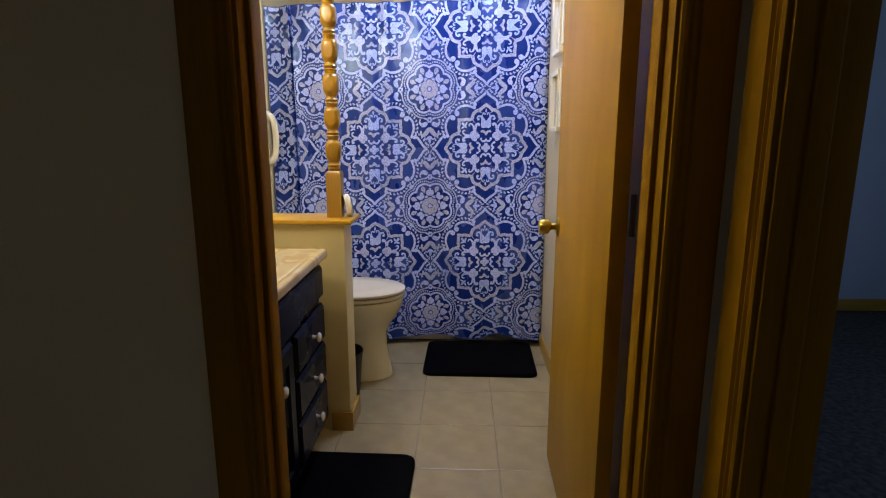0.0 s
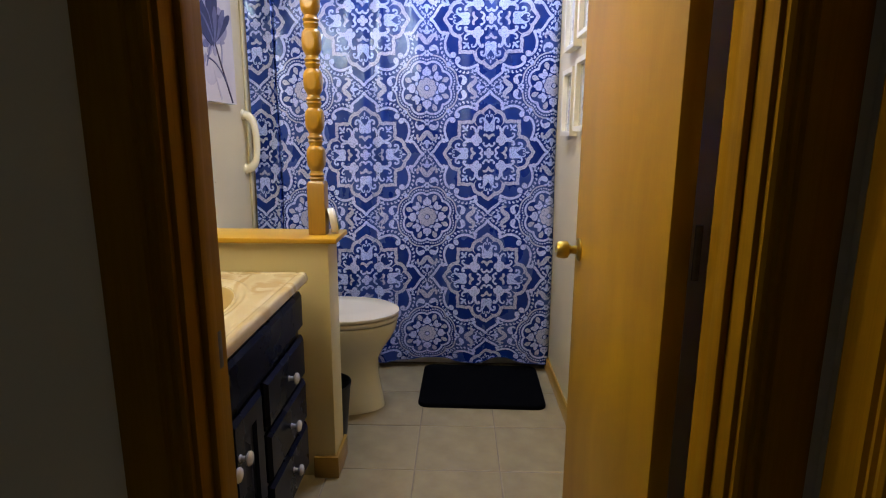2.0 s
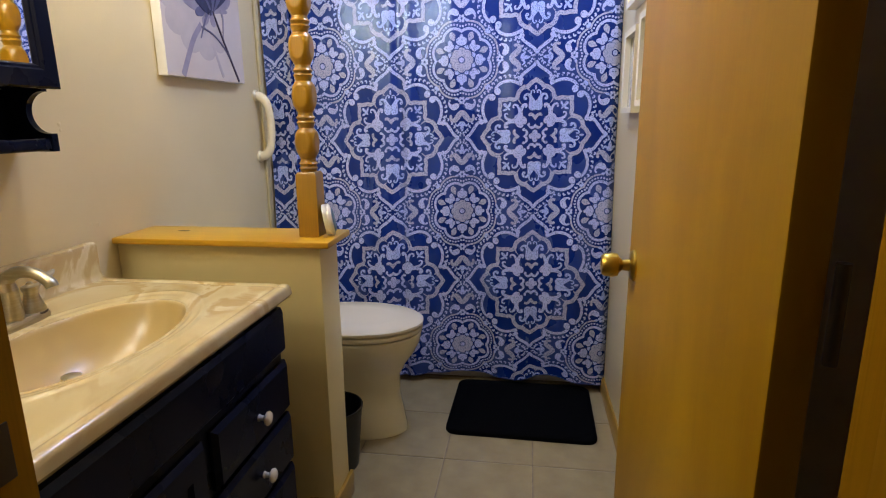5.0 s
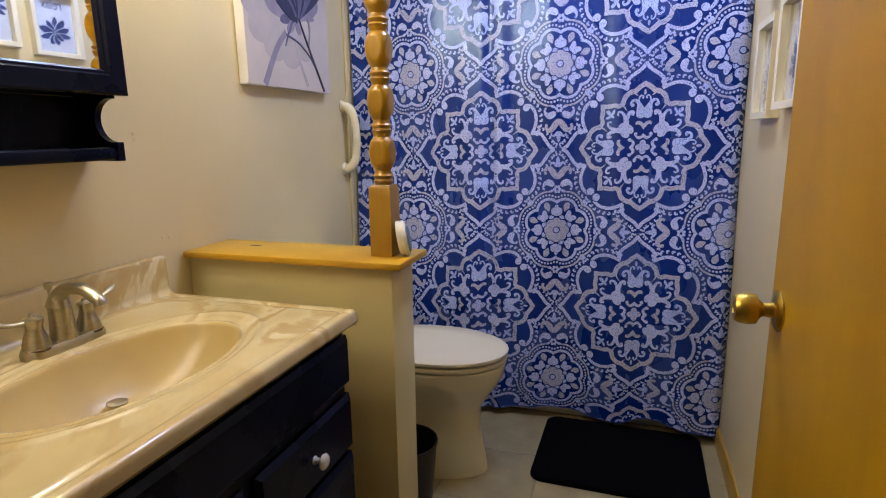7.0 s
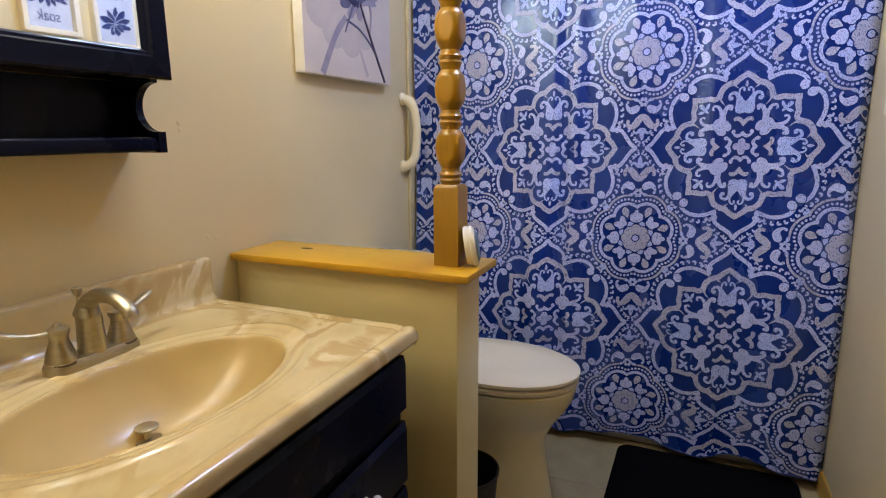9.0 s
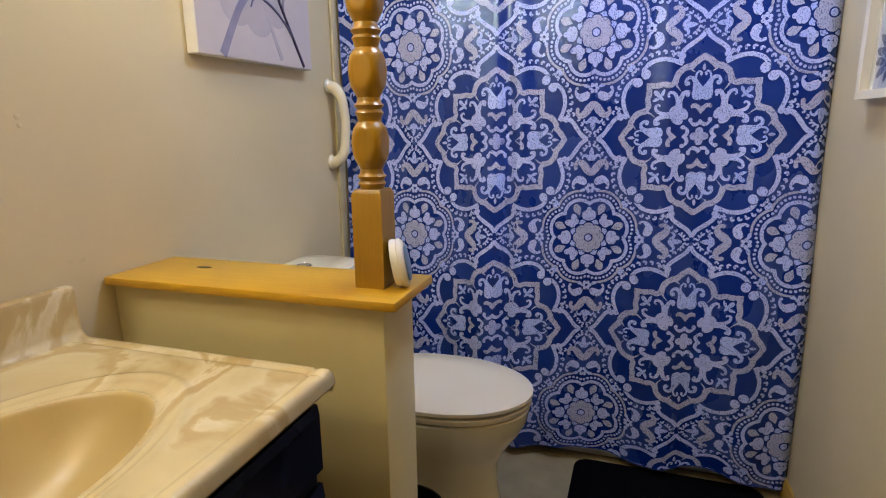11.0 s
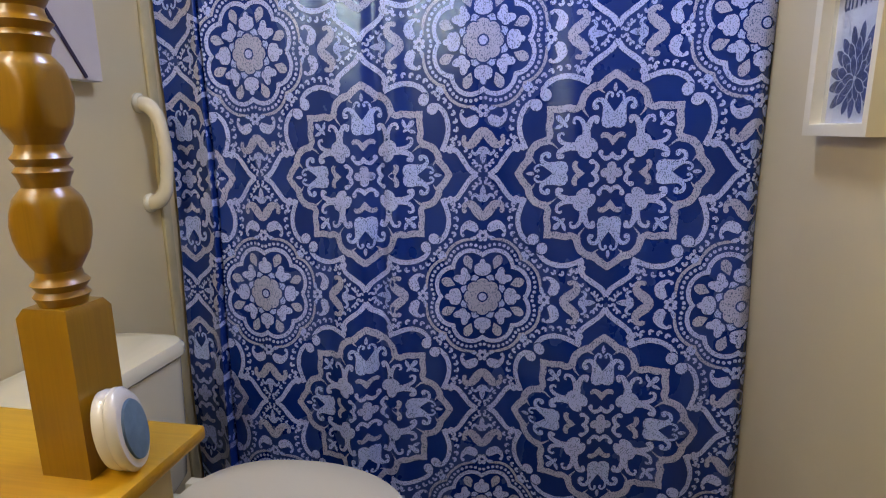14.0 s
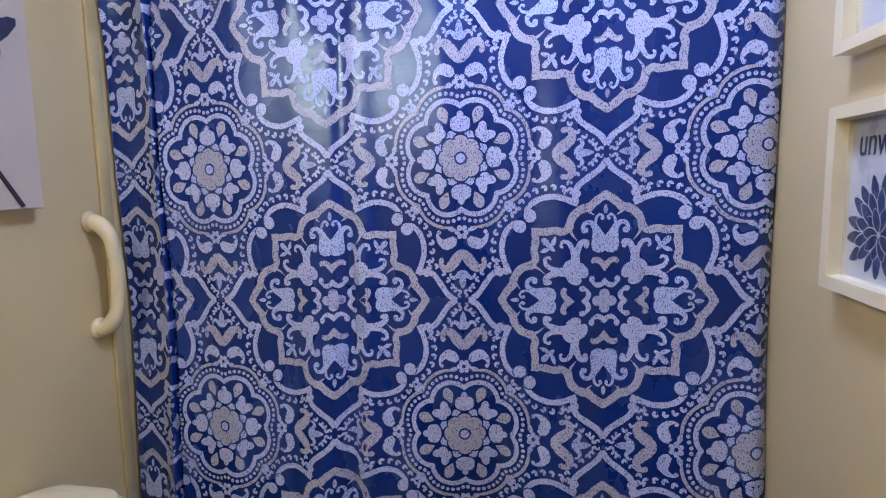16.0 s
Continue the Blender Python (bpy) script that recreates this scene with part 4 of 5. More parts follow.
part("spout", tube([tuple(p) for p in arc], [(0.019 - 0.006 * min(1, i / 16), 0.016 - 0.005 * min(1, i / 16)) for i in range(len(arc))], 16), M_NICKEL, faucet)
part("lift_rod", lathe([(0.003, 0.085), (0.003, 0.112), (0.006, 0.115), (0.0085, 0.124), (0.0085, 0.127), (0.004, 0.128)], 14, m=Matrix.Translation((-0.022, 0, 0))), M_NICKEL, faucet)

# ---- mirror cabinet ----
cab = thing("mirror_cabinet", (0, 0, 0), "navy painted wall cabinet with mirror door and open shelf below", "wall cabinet")
CX, CY0, CY1, CZ = -0.842, 1.24, 1.790, 1.282
part("body", box((LEFT, CY0 + 0.012, CZ + 0.002), (CX - 0.020, CY1 - 0.014, 1.73), 0.002), M_NAVY, cab)
frame_door = bmesh.new()
prof = [(0.0, 0.0), (0.0, 0.016), (0.004, 0.020), (0.038, 0.020), (0.042, 0.014), (0.047, 0.014), (0.052, 0.006), (0.052, 0.0)]
corners = [(CY0, CZ), (CY1, CZ), (CY1, 1.73), (CY0, 1.73)]
inward = [(1, 1), (-1, 1), (-1, -1), (1, -1)]
made = [[frame_door.verts.new((CX - 0.020 + q, c[0] + w[0] * p, c[1] + w[1] * p)) for p, q in prof] for c, w in zip(corners, inward)]
for k in range(4):
    a, b = made[k], made[(k + 1) % 4]
    for j in range(len(prof)):
        frame_door.faces.new((a[j], b[j], b[(j + 1) % len(prof)], a[(j + 1) % len(prof)]))
mdoor = part("mirror_door", frame_door, M_NAVY, cab, "navy framed mirror door, slightly ajar")
mdoor.matrix_basis = pose(CX - 0.020, CY0, CZ, 0, -0.45, -1.5) @ pose(-(CX - 0.020), -CY0, -CZ)
part("mirror", box((CX - 0.019, CY0 + 0.050, CZ + 0.050), (CX - 0.0135, CY1 - 0.050, 1.68)), M_MIRROR, mdoor, "clear mirror glass")
ZB = 1.145
side = [(LEFT, ZB), (CX - 0.004, ZB), (CX - 0.004, ZB + 0.040)]
for k in range(15):
    side.append((CX - 0.014 + 0.0 + 0.046 * math.cos(radians(-90 - 90 * k / 14)), ZB + 0.040 + 0.046 + 0.046 * math.sin(radians(-90 - 90 * k / 14))))
for k in range(1, 13):
    a = radians(180 - 90 * k / 12)
    side.append((CX - 0.014 + 0.046 * math.cos(a), ZB + 0.086 + 0.046 * math.sin(a)))
side += [(CX - 0.014, CZ + 0.002), (LEFT, CZ + 0.002)]
for y in (CY1 - 0.030, CY0 + 0.014):
    part("side_panel", extrude_profile(side, "y", y, y + 0.016), M_NAVY, cab)
part("back_panel", box((LEFT, CY0 + 0.03, ZB), (LEFT + 0.008, CY1 - 0.03, CZ)), M_NAVY, cab)
part("shelf", box((LEFT, CY0 + 0.03, ZB + 0.004), (CX - 0.022, CY1 - 0.030, ZB + 0.016), 0.002), M_NAVY, cab)
part("front_rail", box((CX - 0.022, CY0 + 0.03, ZB + 0.002), (CX - 0.007, CY1 - 0.030, ZB + 0.030), 0.006, segments=4), M_NAVY, cab)

# light bar on the wall over the mirror cabinet
light = thing("vanity_light", (-0.72, 1.51, 1.90), "brushed nickel wall light bar with three lit opal globes", "lamp")
part("bar", box((-0.03, -0.39, 0.085), (0.03, 0.39, 0.115), 0.006), M_NICKEL, light)
part("wall_plate", box((LEFT + 0.72 + 0.001, -0.16, 0.055), (LEFT + 0.72 + 0.020, 0.16, 0.145), 0.006), M_NICKEL, light)
for y in (-0.10, 0.10):
    part("arm", tube([(LEFT + 0.72 + 0.018, y, 0.10), (-0.028, y, 0.10)], 0.009, 12), M_NICKEL, light)
for y in (-0.33, 0.0, 0.33):
    part("socket", lathe([(0.028, 0.05), (0.028, 0.06), (0.020, 0.075), (0.020, 0.09)], 20, m=Matrix.Translation((0, y, 0))), M_NICKEL, light)
    part("globe", lathe([(0.06 * math.sin(math.pi * k / 14), -0.06 * math.cos(math.pi * k / 14)) for k in range(15)], 24, m=Matrix.Translation((0, y, 0))), M_GLOBE, light, "lit opal glass globe")

# flush light on the ceiling, unseen, added to cool and brighten the upper curtain
dome = thing("added_ceiling_light", (0.08, 2.56, TOP), "unseen round opal ceiling light, added to cool and brighten the curtain", "lamp")
part("base", lathe([(0.155, 0.0), (0.155, -0.018), (0.145, -0.022)], 36), M_ROD, dome)
part("diffuser", lathe([(0.142, -0.022), (0.138, -0.040), (0.118, -0.058), (0.080, -0.070), (0.030, -0.075), (0.001, -0.0755)], 36), M_DOME, dome, "lit opal diffuser")

# ---- turned post on the half wall ----
post = thing("turned_post", (-0.387, 2.117, 0.888), "golden oak turned post with faceted balls, standing on the half wall", "post")
W = 0.029
part("plinth", loft([[(sx * w, sy * w, z) for sx, sy in ((-1, -1), (1, -1), (1, 1), (-1, 1))] for w, z in ((W, 0.0), (W, 0.172), (W * 0.84, 0.181))]), M_POST, post)


def turning(z0, height):
    """One ball with its necks: bead, cove, ball, cove, bead."""
    out = [(0.0200, 0.0), (0.0225, 0.010), (0.0255, 0.016), (0.0215, 0.022), (0.0265, 0.030), (0.0215, 0.036), (0.0200, 0.044), (0.0240, 0.052), (0.0300, 0.064), (0.0335, 0.080), (0.0345, 0.094), (0.0330, 0.108), (0.0290, 0.122), (0.0235, 0.130), (0.0200, 0.134)]
    return [(r, z0 + h * height / 0.134) for r, h in out]


def flattened(profile, flats):
    """A turned body whose balls are planed flat on four sides."""
    steps = 40
    bm = bmesh.new()
    rings = []
    for r, z in profile:
        ring = []
        for k in range(steps):
            a = 2 * math.pi * k / steps
            x, y = r * math.cos(a), r * math.sin(a)
            ring.append((max(-flats, min(flats, x)), max(-flats, min(flats, y)), z))
        rings.append(ring)
    return loft(rings, bm)


z = 0.176
while z < 1.33:
    fine = []
    base = turning(z, 0.1235)
    for (r0, a0), (r1, a1) in zip(base, base[1:]):
        fine += [(r0 + (r1 - r0) * k / 3, a0 + (a1 - a0) * k / 3) for k in range(3)]
    part("turned_ball", flattened(fine + [base[-1]], 0.0285), M_POST, post)
    z += 0.1235
part("top_block", loft([[(sx * W, sy * W, q) for sx, sy in ((-1, -1), (1, -1), (1, 1), (-1, 1))] for q in (z - 0.002, TOP - 0.888 - 0.002)]), M_POST, post)

# small oval brush leaning on the post
brush = thing("hand_brush", (-0.341, 2.112, 0.888), "small white oval hand brush with blue pad, beside the post", "brush", turn=16)


def oval_ring(a, b, x, n=32, lean=0.16):
    return [(x - lean * (b + b * math.sin(t)), a * math.cos(t), b + b * math.sin(t)) for t in [2 * math.pi * k / n for k in range(n)]]


def shrink(ring, f, dx):
    c = sum((Vector(p) for p in ring), Vector()) / len(ring)
    return [tuple(c + (Vector(p) - c) * f + Vector((dx, 0, 0))) for p in ring]


r0 = oval_ring(0.033, 0.046, 0.0)
part("bristles", loft([shrink(r0, 0.93, 0.0), shrink(r0, 0.97, 0.006), shrink(r0, 0.95, 0.012)]), M_KNOB, brush, "white bristles")
part("back", loft([shrink(r0, 0.96, 0.012), shrink(r0, 1.0, 0.014), shrink(r0, 1.0, 0.019), shrink(r0, 0.90, 0.024), shrink(r0, 0.74, 0.025)]), M_KNOB, brush)
part("pad", loft([shrink(r0, 0.72, 0.024), shrink(r0, 0.70, 0.0275), shrink(r0, 0.58, 0.029)]), M_BRUSH_PAD, brush, "blue-grey pad")

# ---- toilet ----
toilet = thing("toilet", (0, 0, 0), "white porcelain toilet with closed cream lid", "toilet")
TY = 2.605


def egg(x0, x1, half, z, n=40, back=0.5):
    """An egg-shaped ring from x0 (back) to x1 (front)."""
    c = x0 + (x1 - x0) * back
    out = []
    for k in range(n):
        t = 2 * math.pi * k / n
        a = (x1 - c) if math.cos(t) > 0 else (c - x0)
        e = 1.0 if math.cos(t) > 0 else 0.75
        out.append((c + a * math.copysign(abs(math.cos(t)) ** e, math.cos(t)), TY + half * math.sin(t), z))
    return out


bowl = [egg(-0.70, -0.236, 0.118, 0.0), egg(-0.70, -0.236, 0.118, 0.012), egg(-0.69, -0.243, 0.110, 0.05), egg(-0.69, -0.262, 0.100, 0.16), egg(-0.70, -0.262, 0.102, 0.235), egg(-0.71, -0.235, 0.124, 0.285), egg(-0.715, -0.200, 0.155, 0.335), egg(-0.715, -0.180, 0.172, 0.375), egg(-0.715, -0.174, 0.179, 0.404), egg(-0.715, -0.173, 0.180, 0.412), egg(-0.71, -0.176, 0.177, 0.416), egg(-0.70, -0.20, 0.15, 0.4162)]
part("bowl", loft(bowl), M_PORCELAIN, toilet)
part("seat", loft([egg(-0.66, -0.192, 0.158, 0.4165), egg(-0.66, -0.192, 0.158, 0.4235), egg(-0.66, -0.170, 0.180, 0.4240), egg(-0.66, -0.168, 0.182, 0.427), egg(-0.66, -0.168, 0.182, 0.4385), egg(-0.66, -0.170, 0.180, 0.4400), egg(-0.66, -0.196, 0.155, 0.4402)]), M_SEAT, toilet)
part("lid", loft([egg(-0.68, -0.200, 0.150, 0.4406), egg(-0.68, -0.200, 0.150, 0.4468), egg(-0.68, -0.168, 0.182, 0.4470), egg(-0.68, -0.165, 0.185, 0.450), egg(-0.68, -0.165, 0.185, 0.459), egg(-0.675, -0.178, 0.173, 0.466), egg(-0.66, -0.26, 0.10, 0.469)]), M_SEAT, toilet, "cream plastic lid, closed")
for y in (TY - 0.075, TY + 0.075):
    part("lid_hinge", box((-0.705, y - 0.014, 0.416), (-0.668, y + 0.014, 0.452), 0.005), M_SEAT, toilet)
part("trap_block", box((-0.90, TY - 0.11, 0.0), (-0.66, TY + 0.11, 0.40), 0.03, segments=4), M_PORCELAIN, toilet)


def tank_ring(grow, z):
    return [(x, y, z) for x, y in rounded(LEFT + 0.012 - 0, TY - 0.185 - grow, -0.745 + grow, TY + 0.180 + grow, 0.055, 7)]


part("tank", loft([tank_ring(-0.025, 0.385), tank_ring(-0.006, 0.42), tank_ring(0.0, 0.55), tank_ring(0.004, 0.722)]), M_PORCELAIN, toilet)
tank_lid = part("tank_lid", loft([tank_ring(0.004, 0.724), tank_ring(0.011, 0.729), tank_ring(0.012, 0.748), tank_ring(0.005, 0.760), tank_ring(-0.02, 0.767)]), M_PORCELAIN, toilet)
part("flush_button", lathe([(0.024, 0.766), (0.024, 0.770), (0.020, 0.772), (0.019, 0.7705)], 26, m=Matrix.Translation((-0.868, TY + 0.02, 0))), M_CHROME, tank_lid, "chrome flush button")

# waste bin
bin_can = thing("waste_bin", (-0.442, 2.335, 0), "small black plastic waste bin beside the half wall", "waste bin")
part("can", lathe([(0.080, 0.0), (0.082, 0.004), (0.102, 0.222), (0.105, 0.224), (0.105, 0.232), (0.100, 0.232), (0.079, 0.012), (0.001, 0.010)], 36), M_BIN, bin_can)

# mats


def bath_mat(name, x0, y0, x1, y1, label, turn=0.0):
    cx, cy = (x0 + x1) / 2, (y0 + y1) / 2
    rings = [(1.0, 0.0), (1.0, 0.010), (0.995, 0.016), (0.985, 0.019), (0.96, 0.020)]
    o = rounded(x0 - cx, y0 - cy, x1 - cx, y1 - cy, 0.045, 8)
    mesh = loft([[((abs(x) - (1 - f) * 0.3) * math.copysign(1, x), (abs(y) - (1 - f) * 0.3) * math.copysign(1, y), z) for x, y in o] for f, z in rings])
    ob = tagged(new(name, mesh_of(name, mesh, M_MAT)), label, "bath mat", "black bath mats")
    ob.matrix_basis = pose(cx, cy, 0.001, 0, 0, turn)
    return ob


bath_mat("bath_mat", -0.080, 2.575, 0.508, 3.030, "black rounded bath mat lying before the tub", -1.0)
bath_mat("bath_mat", -0.50, 1.18, -0.062, 1.845, "black rounded bath mat lying before the vanity", -1.5)

# grab bar
bar = thing("grab_bar", (LEFT, 2.982, 1.183), "cream plastic grab bar with finger grips, screwed to the wall", "grab bar")
pts = smooth_line([(0.004, 0, -0.130), (0.030, 0, -0.122), (0.050, 0.004, -0.092), (0.058, 0.006, -0.040), (0.060, 0.006, 0.0), (0.058, 0.006, 0.040), (0.050, 0.004, 0.092), (0.030, 0, 0.122), (0.004, 0, 0.130)], 6)
part("handle", tube([tuple(p) for p in pts], [(0.0165 + 0.004 * max(0.0, (abs(p[2]) - 0.08) / 0.05), 0.0165 + 0.004 * max(0.0, (abs(p[2]) - 0.08) / 0.05) + (0.0012 * math.sin(p[2] * 300) if abs(p[2]) < 0.07 else 0)) for p in pts], 18, up=(0, 1, 0)), M_BAR, bar)
for z in (-0.130, 0.130):
    part("foot", lathe([(0.026, 0.0), (0.026, 0.006), (0.021, 0.012)], 22, m=pose(0, 0, z, 0, 90, 0)), M_BAR, bar)

# ---- flower canvas ----
canvas = thing("canvas_picture", (LEFT, 0, 0), "grey stretched canvas of an ink-blue see-through flower", "picture")
KY0, KY1, KZ0, KZ1, KD = 2.328, 2.832, 1.353, 1.864, 0.034
part("canvas", box((0.001, KY0, KZ0), (KD, KY1, KZ1), 0.003), M_CANVAS_EDGE, canvas, "white canvas edges")
part("painted_ground", box((KD, KY0 + 0.002, KZ0 + 0.002), (KD + 0.0006, KY1 - 0.002, KZ1 - 0.002)), M_CANVAS, canvas)


def on_canvas(outline, out, mat, name):
    bm = bmesh.new()
    n = len(outline)
    lo = [bm.verts.new((KD + 0.0005, KY0 + p[0] * (KY1 - KY0), KZ0 + p[1] * (KZ1 - KZ0))) for p in outline]
    hi = [bm.verts.new((KD + out, KY0 + p[0] * (KY1 - KY0), KZ0 + p[1] * (KZ1 - KZ0))) for p in outline]
    bm.faces.new(hi)
    for k in range(n):
        bm.faces.new((lo[k], lo[(k + 1) % n], hi[(k + 1) % n], hi[k]))
    part(name, bm, mat, canvas)


def petal(cx, cy, length, wide, turn, n=22, tip=1.4):
    out = []
    for k in range(n):
        t = 2 * math.pi * k / n
        x, y = length * (0.5 + 0.5 * math.cos(t)), wide * math.sin(t) * (0.5 + 0.5 * math.cos(t / 2) ** 2 if tip else 1)
        out.append((cx + x * math.cos(turn) - y * math.sin(turn), cy + (x * math.sin(turn) + y * math.cos(turn)) * 0.8))
    return out


def stroke(points, w0, w1):
    line = smooth_line(points, 6)
    n = len(line)
    L, R = [], []
    for i, p in enumerate(line):
        d = line[min(i + 1, n - 1)] - line[max(i - 1, 0)]
        d = d / np.hypot(*d)
        w = (w0 + (w1 - w0) * i / (n - 1)) / 2
        L.append((p[0] - d[1] * w, p[1] + d[0] * w))
        R.append((p[0] + d[1] * w, p[1] - d[0] * w))
    return L + R[::-1]


random.seed(5)
for k, (turn, ln, wd) in enumerate(((205, 0.50, 0.17), (235, 0.46, 0.17), (268, 0.44, 0.16), (300, 0.40, 0.13), (180, 0.52, 0.14), (155, 0.44, 0.14))):
    on_canvas(petal(0.50, 0.48, ln, wd, radians(turn)), 0.0007 + 0.0001 * k, M_PETAL_PALE, "petal")
on_canvas(stroke([(0.44, 0.36), (0.32, 0.24), (0.17, 0.01)], 0.04, 0.05), 0.0014, M_PETAL_SHADE, "shadow_stem")
on_canvas(stroke([(0.55, 0.30), (0.60, 0.18), (0.68, 0.03)], 0.02, 0.03), 0.0015, M_PETAL_PALE, "shadow_stem")
for k, (turn, ln, wd) in enumerate(((60, 0.42, 0.15), (120, 0.42, 0.15), (35, 0.36, 0.10), (145, 0.38, 0.12), (165, 0.36, 0.10), (95, 0.46, 0.20))):
    on_canvas(petal(0.57, 0.46, ln, wd, radians(turn)), 0.0017 + 0.0001 * k, M_PETAL_SHADE, "petal")
for k, (turn, ln, wd) in enumerate(((200, 0.20, 0.05), (235, 0.18, 0.045), (285, 0.15, 0.04), (5, 0.24, 0.03))):
    on_canvas(petal(0.57, 0.48, ln, wd, radians(turn)), 0.0024 + 0.0001 * k, M_PETAL_SHADE if k else M_PETAL_MID, "petal")
for k in range(24):
    on_canvas(petal(0.56 + random.uniform(-.03, .03), 0.45 + random.uniform(-.02, .03), random.uniform(0.32, 0.52), 0.055, radians(38 + 4.6 * k + random.uniform(-5, 5)), 14), 0.0029 + 0.00006 * k, M_PETAL_DARK if k % 5 else M_PETAL_MID, "petal")
on_canvas(stroke([(0.52, 0.44), (0.47, 0.36), (0.42, 0.27)], 0.022, 0.003), 0.0046, M_PETAL_MID, "sepal")
on_canvas(stroke([(0.72, 0.50), (0.735, 0.42), (0.715, 0.30)], 0.020, 0.004), 0.0045, M_PETAL_SHADE, "sepal")
on_canvas(stroke([(0.60, 0.47), (0.70, 0.31), (0.80, 0.16), (0.90, 0.012)], 0.011, 0.014), 0.0050, M_STEM, "stem")
on_canvas(stroke([(0.44, 0.345), (0.60, 0.305), (0.74, 0.22), (0.835, 0.115)], 0.010, 0.007), 0.0048, M_PETAL_MID, "stem")

# ---- framed prints on the east wall ----


def framed_print(y0, z0, word, motif, label):
    """A deep cream shadow frame with a botanical print; it hangs facing the room."""
    w, h, d = 0.214, 0.274, 0.033
    f = thing("framed_print", (RIGHT, y0 + w, z0), label, "picture", "framed prints on the wall", turn=180)
    # local: x out of the wall, y along the print from its left edge
    pr = [(0.0, 0.0), (0.0, d), (0.003, d), (0.019, d - 0.002), (0.021, d - 0.020), (0.021, 0.0)]
    bm = bmesh.new()
    cs, inn = [(0, 0), (w, 0), (w, h), (0, h)], [(1, 1), (-1, 1), (-1, -1), (1, -1)]
    made = [[bm.verts.new((q, c[0] + v[0] * p, c[1] + v[1] * p)) for p, q in pr] for c, v in zip(cs, inn)]
    for k in range(4):
        a, b = made[k], made[(k + 1) % 4]
        for j in range(len(pr)):
            bm.faces.new((a[j], b[j], b[(j + 1) % len(pr)], a[(j + 1) % len(pr)]))
    part("frame", bm, M_CREAM, f)
    part("paper", box((0.004, 0.020, 0.020), (0.006, w - 0.020, h - 0.020)), M_PRINT, f)
    ink, rim = bmesh.new(), bmesh.new()

    def leaf(cx, cz, ln, wd, a, level):
        pts = []
        for k in range(13):
            t = math.pi * k / 12
            pts.append((ln * (1 - math.cos(t)) / 2, wd * math.sin(t) ** 1.3))
        pts += [(p, -q) for p, q in pts[-2:0:-1]]
        vs = [ink.verts.new((0.0062 + 0.0002 * level, cx + p * math.cos(a) - q * math.sin(a), cz + p * math.sin(a) + q * math.cos(a))) for p, q in pts]
        ink.faces.new(vs)
        rim.faces.new([rim.verts.new((0.0061 + 0.0002 * level, cx + (p * 1.05 - 0.0008) * math.cos(a) - q * 1.22 * math.sin(a), cz + (p * 1.05 - 0.0008) * math.sin(a) + q * 1.22 * math.cos(a))) for p, q in pts])

    rnd = random.Random(len(word) * 7)
    if motif == "dahlia":
        for ring_i, (r, n, ln, wd) in enumerate(((0.034, 17, 0.052, 0.0095), (0.020, 14, 0.043, 0.009), (0.004, 10, 0.034, 0.008))):
            for k in range(n):
                a = 2 * math.pi * (k + 0.5 * ring_i) / n + rnd.uniform(-0.05, 0.05)
                if ring_i == 0 and -2.35 < a - 2 * math.pi < -0.8:
                    continue
                leaf(w / 2 + r * math.cos(a), (0.090 if word != "soak" else 0.165) + r * math.sin(a), ln, wd, a, ring_i * 4 + k % 3)
    else:
        for k, (a, ln, wd) in enumerate(((95, 0.095, 0.016), (125, 0.100, 0.018), (60, 0.080, 0.015), (155, 0.090, 0.016), (20, 0.090, 0.020), (185, 0.085, 0.014), (-15, 0.085, 0.015), (-60, 0.060, 0.017), (-100, 0.055, 0.018), (215, 0.050, 0.012))):
            leaf(w / 2, 0.095, ln * 0.80, wd * 0.80, radians(a), k)
    part("petal_edges", rim, M_PRINT, f, "pale petal edges")
    part("printed_flower", ink, M_INK, f, "indigo printed flower")
    curve = bpy.data.curves.new("word", "FONT")
    curve.body, curve.size, curve.align_x, curve.shear, curve.extrude = word, 0.054, "CENTER", 0.08, 0.0003
    txt = new("word_tmp", curve)
    me = bpy.data.meshes.new_from_object(txt.evaluated_get(bpy.context.evaluated_depsgraph_get()))
    bpy.data.objects.remove(txt)
    zt = 0.200 if word != "soak" else 0.050
    me.transform(Matrix.Translation((0.0068, w / 2, zt)) @ Matrix(((0, 0, 1, 0), (0.86, 0, 0, 0), (0, 1.1, 0, 0), (0, 0, 0, 1))))
    me.materials.clear()
    me.materials.append(M_INK)
    t = new("lettering", me)
    t.parent = f
    tagged(t, "script word on the print")
    part("glass", box((0.0125, 0.019, 0.019), (0.0135, w - 0.019, h - 0.019)), M_GLASS, f, "clear picture glass").visible_shadow = False
    return f


framed_print(2.572, 1.221, "unwind", "dahlia", "cream shadow frame with an indigo dahlia print reading unwind")
framed_print(2.572, 1.571, "relax", "lotus", "cream shadow frame with a blue lotus print reading relax")
framed_print(2.300, 1.590, "soak", "dahlia", "cream shadow frame with an indigo dahlia print reading soak")
framed_print(2.300, 1.240, "", "lotus", "cream shadow frame with a blue flower print")

# nail high on the wall and old wall patches
tagged(new("nail", mesh_of("nail", lathe([(0.0015, 0), (0.0015, 0.012), (0.0045, 0.013), (0.004, 0.0155)], 12, m=pose(LEFT, 2.03, 1.555, 0, 90, 0)), M_IRON)), "small dark nail head in the beige wall", "nail")

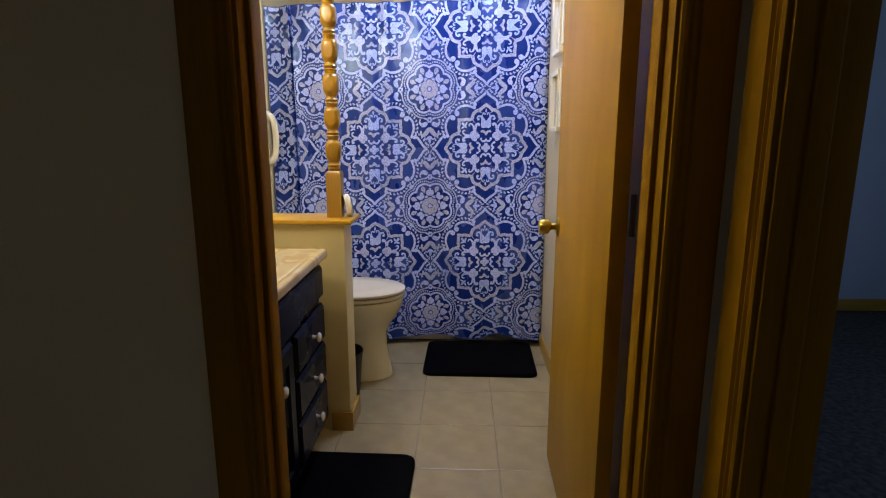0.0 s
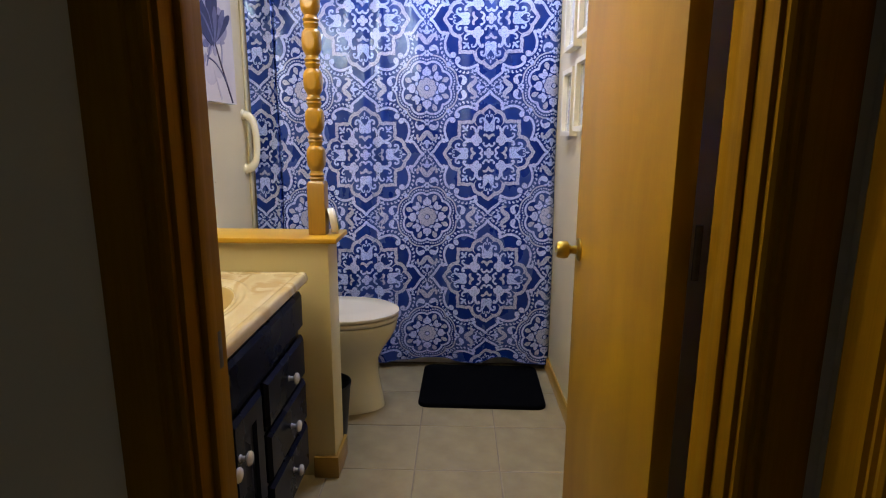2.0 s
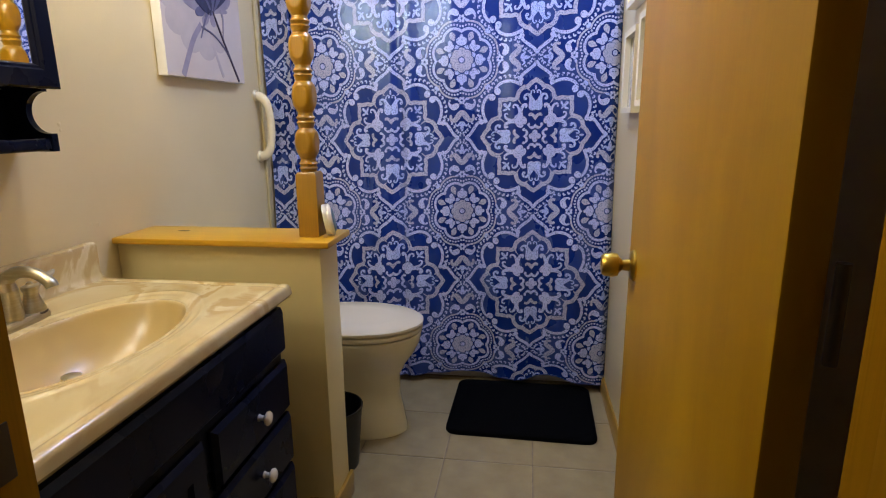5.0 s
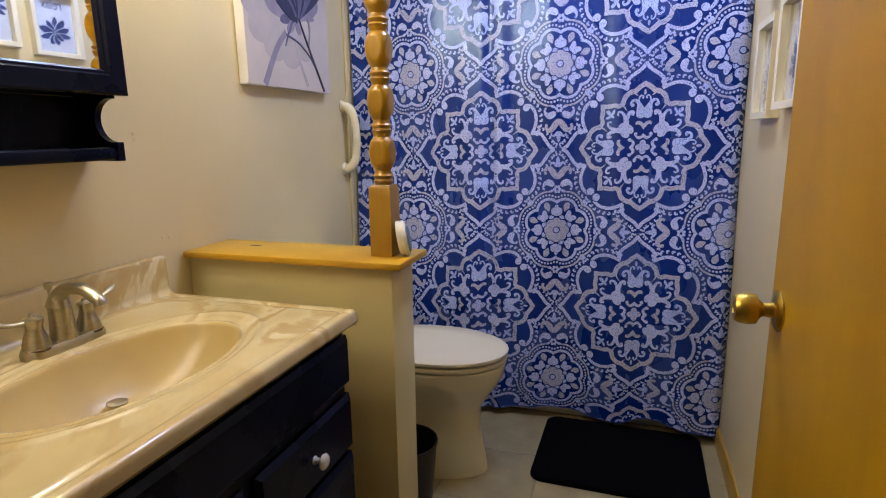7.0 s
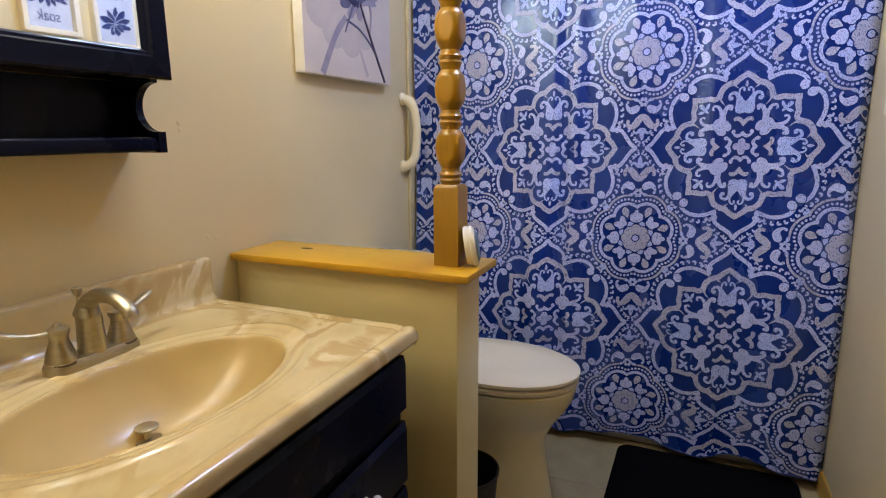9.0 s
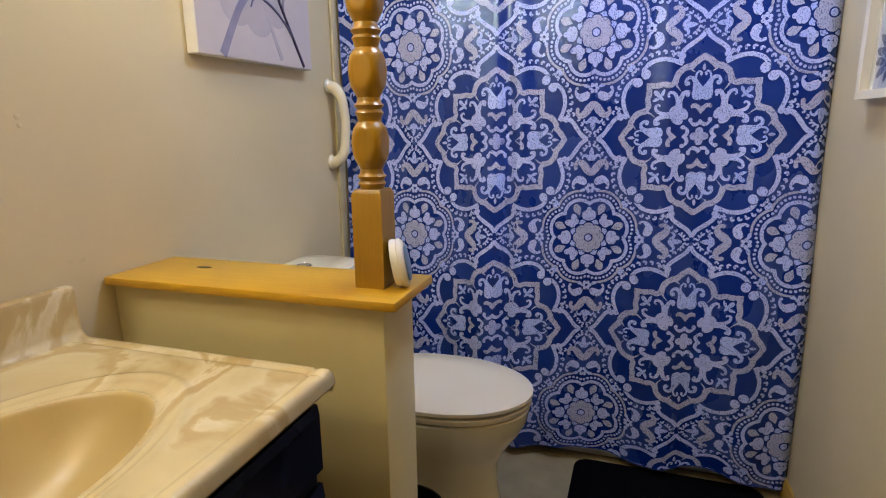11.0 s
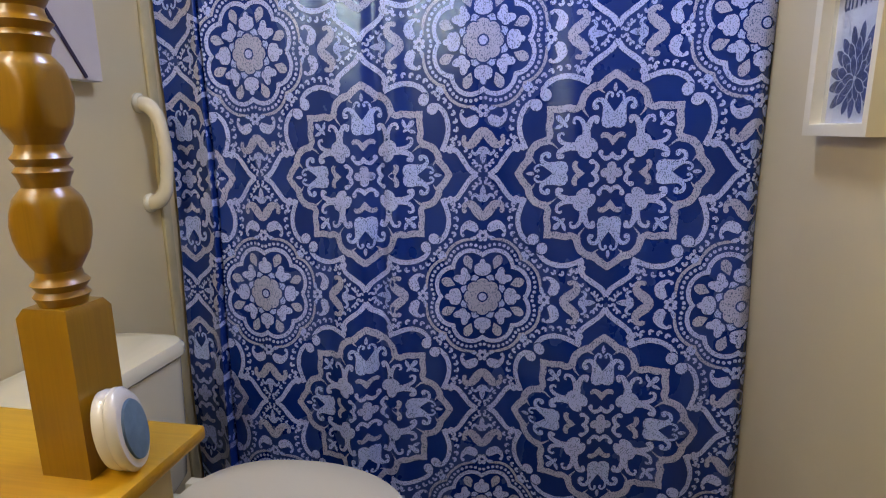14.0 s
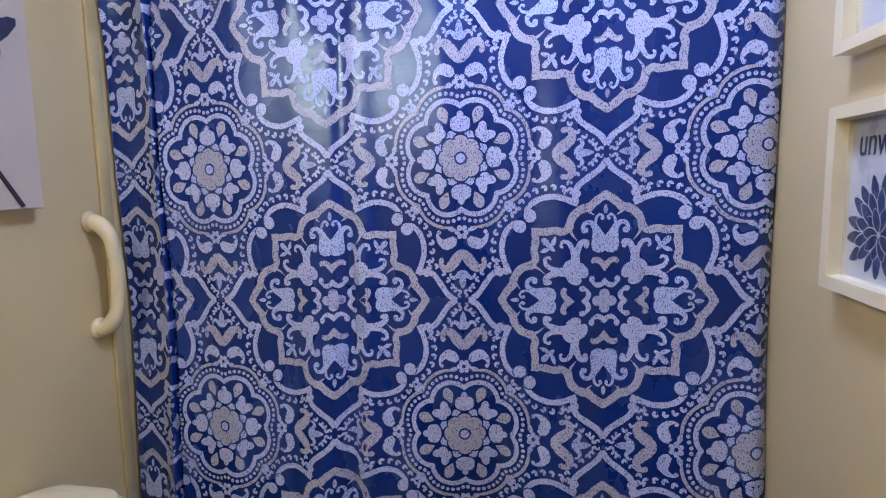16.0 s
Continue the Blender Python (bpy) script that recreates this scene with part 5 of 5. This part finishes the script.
for y, z, s in ((1.905, 1.205, 0.006), (1.907, 1.190, 0.005), (1.985, 0.935, 0.007), (1.960, 0.938, 0.005), (2.62, 1.02, 0.006), (2.48, 1.10, 0.005)):
    tagged(new("wall_dab", mesh_of("wall_dab", lathe([(s, 0.0), (s * 0.8, 0.0008), (s * 0.3, 0.0013)], 10, m=pose(LEFT, y, z, 0, 90, 0)), M_WALL)), "small painted-over filler dab on the wall", "wall repair", "filler dabs on the wall", "structure")
dark_knot = lathe([(0.010, 0.0), (0.010, 0.0006), (0.004, 0.0009)], 16, m=Matrix.Translation((-0.803, 2.140, 0.8878)))
bmesh.ops.scale(dark_knot, vec=(1.9, 0.8, 1.0), space=Matrix.Translation((0.803, -2.140, -0.8878)), verts=dark_knot.verts)
part("wood_knot", dark_knot, M_IRON, cap_board, "dark oval knot in the wood")

# ---- floor tiles, one by one ----
PITCH_X, PITCH_Y, GAP = 0.318, 0.322, 0.005


def tile_mesh(w, d):
    bm = bmesh.new()
    e = 0.004
    return mesh_of("tile", loft([[(0, 0, -0.006), (w, 0, -0.006), (w, d, -0.006), (0, d, -0.006)], [(0, 0, -0.0012), (w, 0, -0.0012), (w, d, -0.0012), (0, d, -0.0012)], [(e, e, 0.0), (w - e, e, 0.0), (w - e, d - e, 0.0), (e, d - e, 0.0)]], bm), M_TILE, smooth=False)


tiles = {}
edges_x = [LEFT] + [x for x in [-0.060 + PITCH_X * k for k in range(-3, 3)] if LEFT + 0.02 < x < RIGHT - 0.02] + [RIGHT]
edges_y = [0.97] + [y for y in [2.095 + PITCH_Y * k for k in range(-4, 4)] if 0.99 < y < 3.08] + [3.09]
for x0, x1 in zip(edges_x, edges_x[1:]):
    for y0, y1 in zip(edges_y, edges_y[1:]):
        key = (round(x1 - x0 - GAP, 3), round(y1 - y0 - GAP, 3))
        if key not in tiles:
            tiles[key] = tile_mesh(*key)
        t = new("tile", tiles[key])
        t.parent = floor
        t.matrix_basis = pose(x0 + GAP / 2, y0 + GAP / 2, random.uniform(-0.0004, 0.0004))
